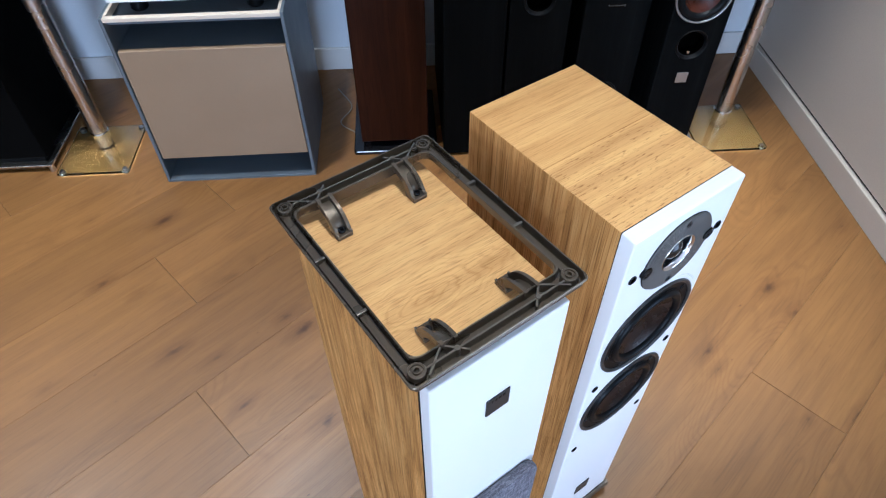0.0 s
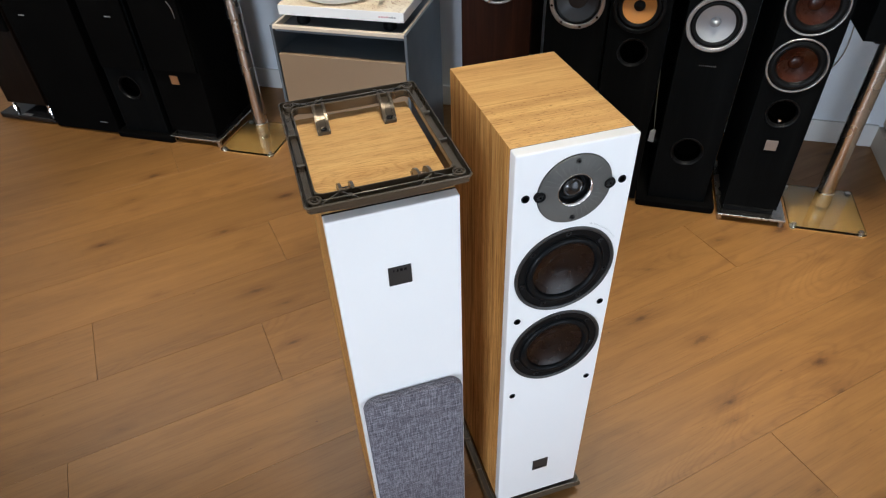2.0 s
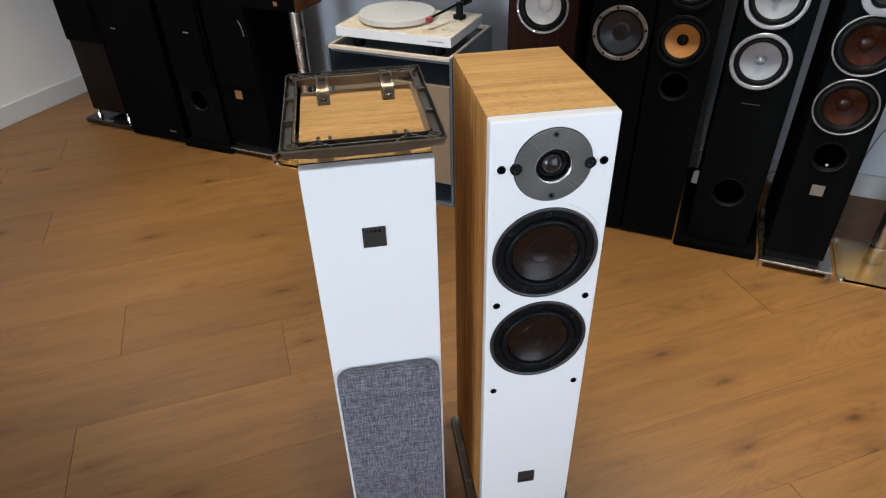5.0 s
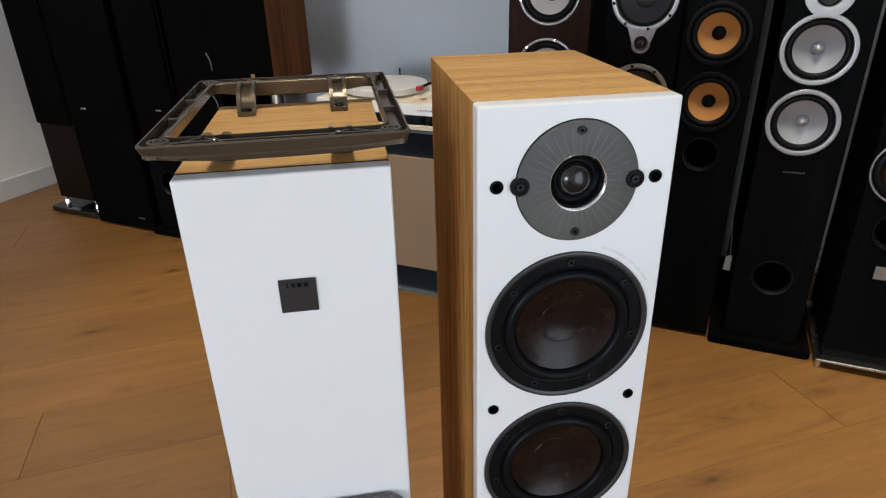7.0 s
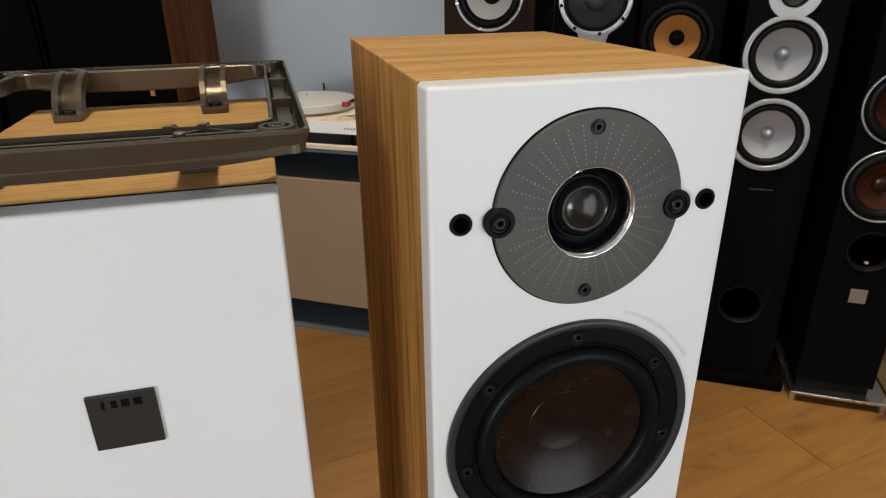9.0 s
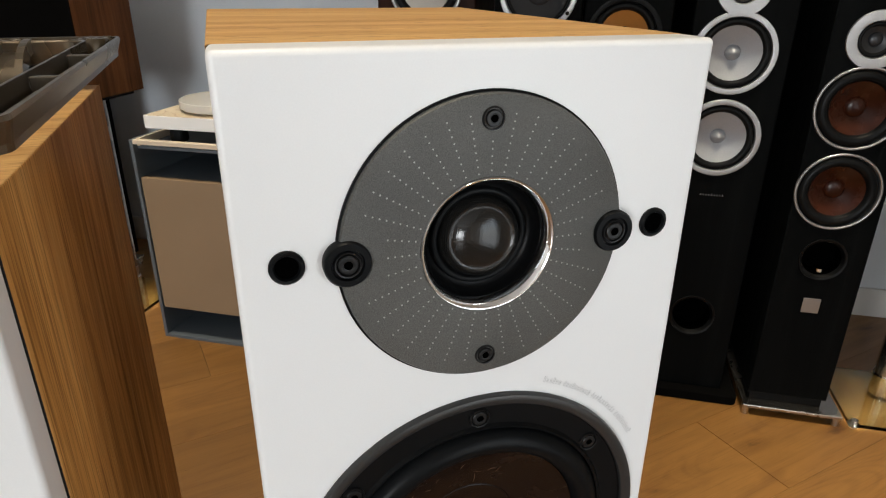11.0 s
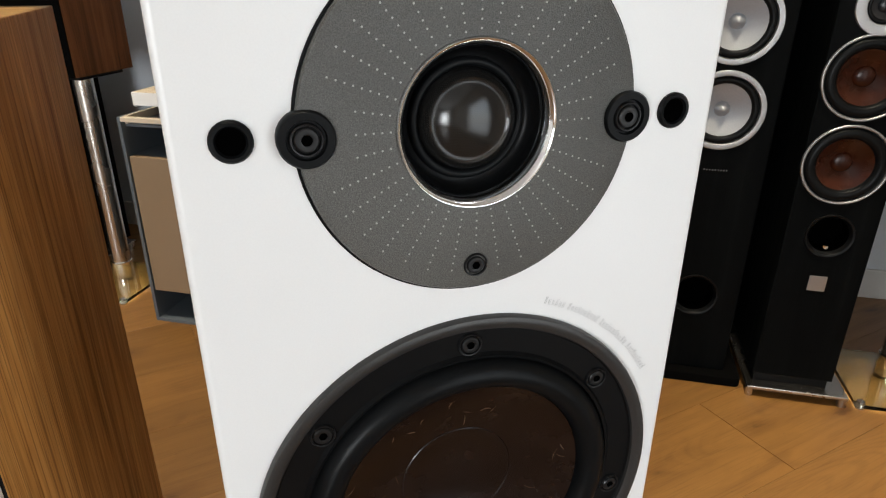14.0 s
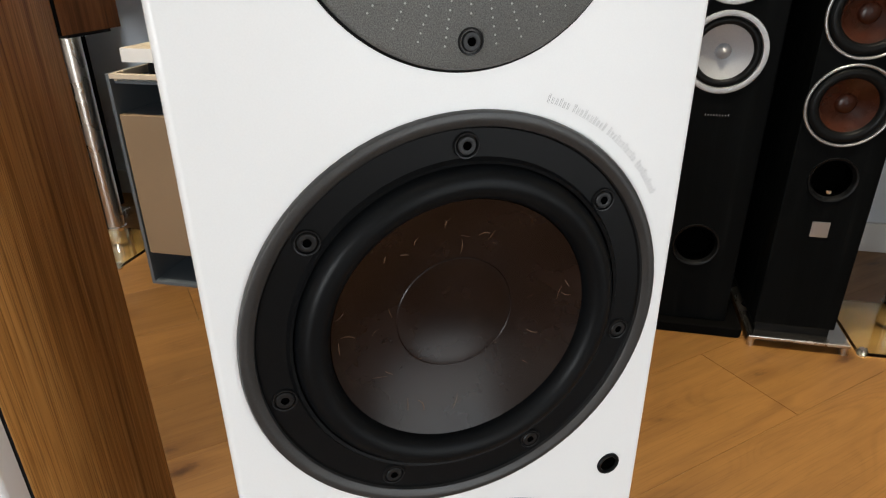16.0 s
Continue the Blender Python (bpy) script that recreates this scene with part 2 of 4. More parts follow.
FACEPLATE = plain("graphite_faceplate", (0.094, 0.093, 0.087), 0.42, 0.3, 2300, 0.45, 0.6)
BADGE_DARK = plain("dark_badge_metal", (0.034, 0.032, 0.030), 0.4, 0.3, 1500, 0.1, 0.1)
PLINTH_GREY = plain("bronze_grey_cast_frame", (0.122, 0.097, 0.067), 0.28, 0.68, 1500, 0.1, 0.1)
# same cast metal darkened, shade put into the colour
PLINTH_SHADED = plain("shaded_cast_frame", (0.060, 0.053, 0.045), 0.34, 0.7, 1500, 0.1, 0.1, gloss=0.4)
# frame metal made paler: window light on the ribs put into the colour
PLINTH_LIT = plain("lit_cast_rib", (0.165, 0.142, 0.110), 0.28, 0.72, 1500, 0.1, 0.1)
SATIN_CHROME = plain("satin_chrome", (0.93, 0.93, 0.94), 0.08, 1.0, 900, 0.02, 0.0)
CHROME = material("chrome", (0.85, 0.85, 0.86), 0.05, 1.0)
STEEL = plain("brushed_steel", (0.56, 0.53, 0.49), 0.26, 1.0, 300, 0.08, 0.1)
SILVER = plain("satin_silver", (0.35, 0.35, 0.355), 0.34, 0.85, 500, 0.05, 0.05)
ALU_CONE = plain("aluminium_cone", (0.34, 0.355, 0.38), 0.5, 0.35, 400, 0.05, 0.0)
PALE_CONE = plain("pale_paper_cone", (0.58, 0.56, 0.53), 0.55, 0.1, 400, 0.05, 0.05)
DARK_CONE = plain("dark_cone", (0.018, 0.02, 0.024), 0.32, 0.2, 400, 0.1, 0.02)
YELLOW_CONE = plain("woven_yellow_cone", (0.42, 0.18, 0.032), 0.5, 0.0, 1500, 0.2, 0.15)
STEEL_BLUE = plain("blue_grey_sheet_steel", (0.105, 0.125, 0.145), 0.38, 0.25, 600, 0.06, 0.04)
CHAMPAGNE = plain("champagne_lacquer", (0.26, 0.184, 0.112), 0.4, 0.15, 900, 0.05, 0.05)
BEIGE_EDGE = plain("pale_beige_edge", (0.62, 0.53, 0.41), 0.4, 0.1, 900, 0.05, 0.05)
# neutral white paint tinted blue, so part of the daylight's cast is in the colour
WALL_BLUE = plain("daylight_tinted_wall_paint", (0.60, 0.645, 0.70), 0.75, 0, 300, 0.03, 0.15, 2.0)
WALL_WHITE = plain("warm_white_wall_paint", (0.80, 0.78, 0.74), 0.7, 0, 300, 0.03, 0.15, 2.0)
WALL_DIM = plain("grey_wall_paint", (0.76, 0.76, 0.75), 0.7, 0, 300, 0.03, 0.15, 2.0)
WALL_BEIGE = plain("beige_wall_panel", (0.48, 0.42, 0.34), 0.6, 0, 300, 0.03, 0.08, 2.0)
BASE_WHITE = plain("white_skirting", (0.62, 0.62, 0.61), 0.5, 0, 500, 0.03, 0.05)
CEILING_WHITE = plain("white_ceiling_paint", (0.78, 0.78, 0.77), 0.8)
PAPER_GREY = plain("grey_print", (0.21, 0.21, 0.21), 0.6, 0, 900, 0.02, 0)
PAPER_WHITE = plain("white_card", (0.72, 0.71, 0.68), 0.7, 0, 600, 0.03, 0.03)
PINK_PRINT = plain("pink_print", (0.50, 0.24, 0.26), 0.6, 0, 900, 0.02, 0)
RED_PLASTIC = plain("red_plastic", (0.35, 0.02, 0.03), 0.3)
COPPER_BADGE = plain("copper_badge", (0.42, 0.22, 0.10), 0.35, 0.6)
DOT_SILVER = plain("silver_dots", (0.33, 0.33, 0.31), 0.4, 0.0, 900, 0.02, 0)
CABLE = plain("pale_cable", (0.24, 0.21, 0.16), 0.5)
GLOW = material("lamp_glow")
GLOW.node_tree.nodes["Principled BSDF"].inputs["Emission Color"].default_value = (1.0, 0.8, 0.55, 1)
GLOW.node_tree.nodes["Principled BSDF"].inputs["Emission Strength"].default_value = 12.0


def glass_material(name, colour, rough=0.0):
    m = material(name, colour, rough)
    m.node_tree.nodes["Principled BSDF"].inputs["Transmission Weight"].default_value = 1.0
    m.node_tree.nodes["Principled BSDF"].inputs["IOR"].default_value = 1.45
    return m


GLASS = glass_material("clear_glass", (0.93, 0.97, 0.95))
PLATE_GLASS = glass_material("green_tinted_plate_glass", (0.66, 0.76, 0.70))
FROSTED = glass_material("frosted_acrylic", (0.90, 0.87, 0.81), 0.07)
FROSTED.node_tree.nodes["Principled BSDF"].inputs["Transmission Weight"].default_value = 0.45


def fibre_cone(name, base):
    """Pressed wood-fibre paper: dark and slightly glossy."""
    m = material(name, base, 0.27, 0.0, 0.27)
    n = Nodes(m)
    soft = n.noise(n.coords((30, 30, 30)), 1.0, 5, 0.6)
    c = n.ramp(soft, (0.3, tuple(0.7 * a for a in base)), (0.7, tuple(1.35 * a for a in base)))
    n.to("Base Color", c)
    n.to("Roughness", n.ramp(soft, (0.3, grey(0.23)), (0.7, grey(0.30))))
    n.bump(soft, 0.06, 0.0006)
    return m


FIBRE_CONE = fibre_cone("wood_fibre_cone", (0.0088, 0.0042, 0.0029))
FIBRE = plain("pale_wood_fibre", (0.11, 0.06, 0.03), 0.5, 0, 900, 0.3, 0.0)
RED_CONE = fibre_cone("red_brown_fibre_cone", (0.031, 0.0072, 0.0028))


def melange_fabric():
    """Grey-blue speckled cloth: crossing dark and pale threads."""
    m = material("grey_melange_cloth", (0.16, 0.165, 0.20), 0.9)
    n = Nodes(m)
    across = n.noise(n.coords((48, 300, 640)), 1.0, 2, 0.6)
    upright = n.noise(n.coords((640, 300, 48)), 1.0, 2, 0.6)
    wide = n.noise(n.coords((25, 40, 90)), 1.0, 3, 0.6)
    c = n.ramp(across, (0.37, (0.034, 0.031, 0.040)), (0.5, (0.107, 0.101, 0.120)), (0.64, (0.258, 0.249, 0.284)))
    d = n.ramp(upright, (0.37, (0.034, 0.031, 0.040)), (0.5, (0.107, 0.101, 0.119)), (0.64, (0.249, 0.241, 0.271)))
    c = n.mix("MIX", 0.5, c, d)
    c = n.mix("MULTIPLY", 0.25, c, n.ramp(wide, (0.3, grey(0.65)), (0.7, grey(1.25))))
    n.to("Base Color", c)
    n.bump(n.mix("ADD", 1.0, across, upright), 0.5, 0.0008)
    return m


CLOTH = melange_fabric()


def map_print():
    """The turntable's printed top: cream with thin brown wandering lines."""
    m = material("printed_deck_top", (0.7, 0.63, 0.5), 0.4)
    n = Nodes(m)
    a = n.noise(n.coords((14, 14, 14)), 1.0, 4, 0.6, 1.5)
    lines = n.ramp(n.math("ABSOLUTE", n.math("SUBTRACT", a, 0.5)), (0.0, (0.30, 0.17, 0.09)), (0.018, (0.72, 0.66, 0.54)))
    b = n.noise(n.coords((5, 5, 5)), 1.0, 3)
    n.to("Base Color", n.mix("MULTIPLY", 1.0, lines, n.ramp(b, (0.35, (0.8, 0.72, 0.6)), (0.65, grey(1.0)))))
    return m


MAP_PRINT = map_print()


def dome_cloth():
    """Glossy coated cloth with a fine square weave."""
    m = material("soft_dome_weave", (0.02, 0.019, 0.018), 0.15, 0.0, 0.5)
    n = Nodes(m)
    sep = n.t.nodes.new("ShaderNodeSeparateXYZ")
    n.t.links.new(n.c.outputs["Object"], sep.inputs[0])
    warp, weft = [n.math("SINE", n.math("MULTIPLY", n.math(kind, sep.outputs["X"], sep.outputs["Z"]), 5600.0)) for kind in ("ADD", "SUBTRACT")]
    threads = n.math("MULTIPLY", warp, weft)
    n.to("Base Color", n.ramp(threads, (0.1, (0.006, 0.0058, 0.0056)), (0.8, (0.022, 0.021, 0.019))))
    n.bump(threads, 0.07, 0.00012)
    return m


DOME = dome_cloth()


# ---- shapes ----
def part(name, bm, mat, parent=None, label="", smooth=False, at=None):
    """Links a bmesh as one mesh object; mat may be a list of slots."""
    mesh = bpy.data.meshes.new(name)
    bmesh.ops.recalc_face_normals(bm, faces=bm.faces)
    if smooth:
        for f in bm.faces:
            f.smooth = True
    bm.to_mesh(mesh)
    bm.free()
    for k in (mat if isinstance(mat, (list, tuple)) else [mat]):
        mesh.materials.append(k)
    if smooth:
        mesh.set_sharp_from_angle(angle=radians(38))
    ob = new(name, mesh)
    if parent is not None:
        ob.parent = parent
    if at is not None:
        ob.matrix_local = at
    if label:
        tagged(ob, label)
    return ob


def empty(name, m, label, category, group=""):
    ob = new(name)
    ob.matrix_world = m
    ob.empty_display_size = 0.05
    return tagged(ob, label, category, group)


def box(bm, x0, x1, y0, y1, z0, z1, bevel=0.0, segments=2, slot=0):
    vs = [bm.verts.new((x, y, z)) for x in (x0, x1) for y in (y0, y1) for z in (z0, z1)]
    fs = [bm.faces.new([vs[i] for i in q]) for q in ((0, 1, 3, 2), (4, 6, 7, 5), (0, 4, 5, 1), (2, 3, 7, 6), (0, 2, 6, 4), (1, 5, 7, 3))]
    for f in fs:
        f.material_index = slot
    if bevel:
        es = {e for f in fs for e in f.edges}
        bmesh.ops.bevel(bm, geom=list(es), offset=bevel, segments=segments, profile=0.5, affect="EDGES")
    return bm


def boxes(*rows, bevel=0.0):
    bm = bmesh.new()
    for r in rows:
        box(bm, *r, bevel=bevel)
    return bm


def lathe(profile, seg=48, cx=0.0, cz=0.0, bm=None):
    """Turns (radius, depth) pairs round an axis along y; depth goes into the wall (+y)."""
    bm = bm or bmesh.new()
    rings = []
    for r, d in profile:
        if r < 1e-6:
            rings.append([bm.verts.new((cx, d, cz))])
        else:
            rings.append([bm.verts.new((cx + r * math.cos(a), d, cz + r * math.sin(a))) for a in (2 * math.pi * i / seg for i in range(seg))])
    for a, b in zip(rings, rings[1:]):
        for i in range(seg):
            j = (i + 1) % seg
            if len(a) == 1 and len(b) == 1:
                continue
            if len(a) == 1:
                bm.faces.new((a[0], b[i], b[j]))
            elif len(b) == 1:
                bm.faces.new((a[i], b[0], a[j]))
            else:
                bm.faces.new((a[i], b[i], b[j], a[j]))
    return bm


def turned(profile, seg=32, cx=0.0, cy=0.0, bm=None):
    """Turns (radius, height) pairs round an upright axis."""
    bm = bm or bmesh.new()
    rings = []
    for r, h in profile:
        if r < 1e-6:
            rings.append([bm.verts.new((cx, cy, h))])
        else:
            rings.append([bm.verts.new((cx + r * math.cos(a), cy + r * math.sin(a), h)) for a in (2 * math.pi * i / seg for i in range(seg))])
    for a, b in zip(rings, rings[1:]):
        for i in range(seg):
            j = (i + 1) % seg
            if len(a) == 1 and len(b) > 1:
                bm.faces.new((a[0], b[i], b[j]))
            elif len(b) == 1 and len(a) > 1:
                bm.faces.new((a[i], b[0], a[j]))
            elif len(a) > 1:
                bm.faces.new((a[i], b[i], b[j], a[j]))
    return bm


def arc(cx, cy, r0, r1, a0, a1, n=6):
    """Points of an elliptic arc, for profiles."""
    return [(cx + r0 * math.cos(radians(a0 + (a1 - a0) * i / n)), cy + r1 * math.sin(radians(a0 + (a1 - a0) * i / n))) for i in range(n + 1)]


def holed_front(bm, x0, x1, z0, z1, y, holes, seg=48, depth=0.02, slot=0):
    """A flat front with round holes, each in its own band of height, and a short tube behind each hole."""
    holes = sorted(holes, key=lambda h: h[1])
    cuts = [z0] + [((a[1] + a[2]) + (b[1] - b[2])) / 2 for a, b in zip(holes, holes[1:])] + [z1]

    def quad(*ps):
        f = bm.faces.new([bm.verts.new(p) for p in ps])
        f.material_index = slot
        return f
    if not holes:
        quad((x0, y, z0), (x1, y, z0), (x1, y, z1), (x0, y, z1))
        return
    for (cx, cz, r), low, high in zip(holes, cuts, cuts[1:]):
        low_cell, high_cell = max(low, cz - r - 0.012), min(high, cz + r + 0.012)
        if low_cell > low:
            quad((x0, y, low), (x1, y, low), (x1, y, low_cell), (x0, y, low_cell))
        if high_cell < high:
            quad((x0, y, high_cell), (x1, y, high_cell), (x1, y, high), (x0, y, high))
        angles = [2 * math.pi * i / seg for i in range(seg)]
        angles += [math.atan2(b - cz, a - cx) % (2 * math.pi) for a in (x0, x1) for b in (low_cell, high_cell)]
        angles.sort()
        inner, outer, back = [], [], []
        for a in angles:
            c, s = math.cos(a), math.sin(a)
            k = min(((x1 - cx) / c if c > 1e-9 else (x0 - cx) / c if c < -1e-9 else 9e9), ((high_cell - cz) / s if s > 1e-9 else (low_cell - cz) / s if s < -1e-9 else 9e9))
            inner.append(bm.verts.new((cx + r * c, y, cz + r * s)))
            back.append(bm.verts.new((cx + r * c, y + depth, cz + r * s)))
            outer.append(bm.verts.new((cx + k * c, y, cz + k * s)))
        for i in range(len(angles)):
            j = (i + 1) % len(angles)
            for q in ((inner[i], outer[i], outer[j], inner[j]), (inner[i], inner[j], back[j], back[i])):
                f = bm.faces.new(q)
                f.material_index = slot


def rounded_loop(x0, x1, y0, y1, r, n=6, straight=1):
    """Points round a rectangle with round corners, with extra points on the straight runs."""
    pts = []
    for cx, cy, a0 in ((x1 - r, y1 - r, 0), (x0 + r, y1 - r, 90), (x0 + r, y0 + r, 180), (x1 - r, y0 + r, 270)):
        pts += [(cx + r * math.cos(radians(a0 + 90 * i / n)), cy + r * math.sin(radians(a0 + 90 * i / n))) for i in range(n + 1)]
        if straight > 1:
            pts.append(None)
    if straight > 1:
        out = []
        for i, p in enumerate(pts):
            if p is None:
                a, b = pts[i - 1], pts[(i + 1) % len(pts)]
                out += [(a[0] + (b[0] - a[0]) * k / straight, a[1] + (b[1] - a[1]) * k / straight) for k in range(1, straight)]
            else:
                out.append(p)
        pts = out
    return pts


def slab(points, z0, z1, bevel=0.0, upright=False):
    """A prism over an outline, with a softened rim on both sides. upright: the outline stands in x and z, thickness along y."""
    bm = bmesh.new()
    cx, cy = sum(p[0] for p in points) / len(points), sum(p[1] for p in points) / len(points)
    ext = max(max(abs(p[0] - cx) for p in points), 1e-6), max(max(abs(p[1] - cy) for p in points), 1e-6)
    levels = [(z0, bevel), (z0 + bevel * 0.3, bevel * 0.3), (z0 + bevel, 0), (z1 - bevel, 0), (z1 - bevel * 0.3, bevel * 0.3), (z1, bevel)] if bevel else [(z0, 0), (z1, 0)]
    rings = []
    for z, inset in levels:
        k = (1 - inset / ext[0], 1 - inset / ext[1])
        ring = [(cx + (p[0] - cx) * k[0], cy + (p[1] - cy) * k[1]) for p in points]
        rings.append([bm.verts.new((p[0], z, p[1]) if upright else (p[0], p[1], z)) for p in ring])
    for a, b in zip(rings, rings[1:]):
        for i in range(len(a)):
            bm.faces.new((a[i], a[(i + 1) % len(a)], b[(i + 1) % len(a)], b[i]))
    bm.faces.new(rings[0])
    bm.faces.new(rings[-1])
    return bm


def tube(points, r, seg=8):
    """A round cable or rod along points."""
    bm = bmesh.new()
    pts = [Vector(p) for p in points]
    rings = []
    for i, p in enumerate(pts):
        d = (pts[min(i + 1, len(pts) - 1)] - pts[max(i - 1, 0)]).normalized()
        a = d.cross(Vector((0.31, 0.17, 0.93))).normalized()
        b = d.cross(a)
        rings.append([bm.verts.new(p + r * (a * math.cos(2 * math.pi * k / seg) + b * math.sin(2 * math.pi * k / seg))) for k in range(seg)])
    for a, b in zip(rings, rings[1:]):
        for k in range(seg):
            bm.faces.new((a[k], a[(k + 1) % seg], b[(k + 1) % seg], b[k]))
    bm.faces.new(rings[0])
    bm.faces.new(rings[-1])
    return bm


def curve_points(points, n=8):
    """A smooth line through a few points."""
    p = [Vector(q) for q in points]
    p = [2 * p[0] - p[1]] + p + [2 * p[-1] - p[-2]]
    out = []
    for a, b, c, d in zip(p, p[1:], p[2:], p[3:]):
        for i in range(n):
            t = i / n
            out.append(0.5 * (2 * b + (c - a) * t + (2 * a - 5 * b + 4 * c - d) * t * t + (3 * b - a - 3 * c + d) * t ** 3))
    return out + [p[-2]]


# ---- the room ----
def setting(name, bm, mat, label, m=ROOM):
    return tagged(part(name, bm, mat, None, at=m), label, "room", kind="structure")


T = 0.15
setting("wall_back", boxes((UL - T, UR + T, VB, VB + T, 0, HC)), WALL_BLUE, "white painted back wall of the showroom, daylight blue put into its colour")
right_wall = setting("wall_right", boxes((UR, UR + T, 0.25, VB, 0.102, HC), (UR, UR + T, VF, -0.95, 0.102, HC), (UR, UR + T, -0.95, 0.25, 0.102, 0.30), (UR, UR + T, -0.95, 0.25, 1.60, HC)), WALL_BEIGE, "beige painted side wall panel above a shadow gap")
setting("wall_left", boxes((UL - T, UL, VF, VB, 0, HC)), WALL_WHITE, "white painted side wall")
setting("wall_front", boxes((UL - T, -1.15, VF - T, VF, 0, HC), (0.25, UR + T, VF - T, VF, 0, HC), (-1.15, 0.25, VF - T, VF, 0, 0.35), (-1.15, 0.25, VF - T, VF, 1.75, HC)), WALL_DIM, "plain pale front wall with a shop window")
setting("ceiling", boxes((UL - T, UR + T, VF - T, VB + T, HC, HC + 0.12)), CEILING_WHITE, "plain grey-white ceiling")


def window(name, m, width, low, high, bars, label):
    w = tagged(new(name), label, "window", kind="structure")
    w.matrix_world = m
    h = width / 2
    part("window_frame", boxes((-h, h, -0.03, 0.03, low, low + 0.05), (-h, h, -0.03, 0.03, high - 0.05, high), (-h, -h + 0.05, -0.03, 0.03, low + 0.05, high - 0.05), (h - 0.05, h, -0.03, 0.03, low + 0.05, high - 0.05),
                               *[(-h + width * i / bars - 0.025, -h + width * i / bars + 0.025, -0.03, 0.03, low + 0.05, high - 0.05) for i in range(1, bars)]), BLACK_PLASTIC, w)
    for i in range(bars):
        pane = part("pane", boxes((-h + width * i / bars + 0.03, -h + width * (i + 1) / bars - 0.03, -0.004, 0.004, low + 0.05, high - 0.05)), GLASS, w)
        pane.visible_shadow = False


window("window_2", ROOM @ pose(-0.45, VF - 0.07, 0), 1.4, 0.35, 1.75, 2, "wide dark-framed shop window")
window("window_1", ROOM @ pose(UR + 0.07, -0.35, 0, 0, 0, 90), 1.2, 0.30, 1.60, 2, "dark-framed side window")

setting("baseboard_back", boxes((UL, UR - 0.014, VB - 0.014, VB, 0, 0.10), bevel=0.003), BASE_WHITE, "white skirting board along the back wall")
setting("baseboard_right", boxes((UR - 0.014, UR + 0.02, VF, VB, 0, 0.092), bevel=0.003), WALL_BEIGE, "beige skirting board under the side wall panel")
setting("shadow_gap", boxes((UR + 0.006, UR + 0.03, VF, VB, 0.088, 0.103)), BLACK_GAP, "dark gap between skirting and wall panel")
setting("baseboard_left", boxes((UL, UL + 0.014, VF, VB - 0.014, 0, 0.105), bevel=0.003), BASE_WHITE, "white skirting board along the side wall")

for lamp_u, lamp_v, lamp_watts, lamp_angle, lamp_tilt in DOWNLIGHTS:
    d = empty("downlight", ROOM @ pose(lamp_u, lamp_v, HC), "small recessed ceiling spotlight with a white rim", "ceiling light", "ceiling spotlights")
    part("rim", turned([(0.045, 0.0), (0.047, -0.004), (0.036, -0.006), (0.034, 0.0)], 24), CEILING_WHITE, d)
    part("diffuser", turned([(0.0, -0.001), (0.034, -0.001)], 24), GLOW, d)


# ---- the two white and oak floor loudspeakers ----
CAB_W, CAB_D = 0.195, 0.300
TWEETER_Z, WOOFER_Z, SECOND_Z = 0.8750, 0.7120, 0.5225      # above the cabinet's bottom


def screw(name, parent, cx, cz, y, r=0.0052):
    """A black countersunk screw in a round recess with a hexagon socket, facing the front."""
    s = part(name, lathe([(r, y + 0.001), (r, y - 0.0005), (r * 0.94, y - 0.0010), (r * 0.86, y - 0.0009), (r * 0.80, y + 0.0004), (r * 0.74, y + 0.0004), (r * 0.72, y - 0.0007), (r * 0.64, y - 0.0011), (r * 0.40, y - 0.0012), (r * 0.33, y - 0.0011), (r * 0.31, y - 0.0008)], 24, cx, cz), SCREW_BLACK, parent, smooth=True)
    part("socket", lathe([(r * 0.34, y - 0.00118), (r * 0.29, y - 0.0002), (0, y - 0.0001)], 6, cx, cz), DEEP_BLACK, s)
    return s


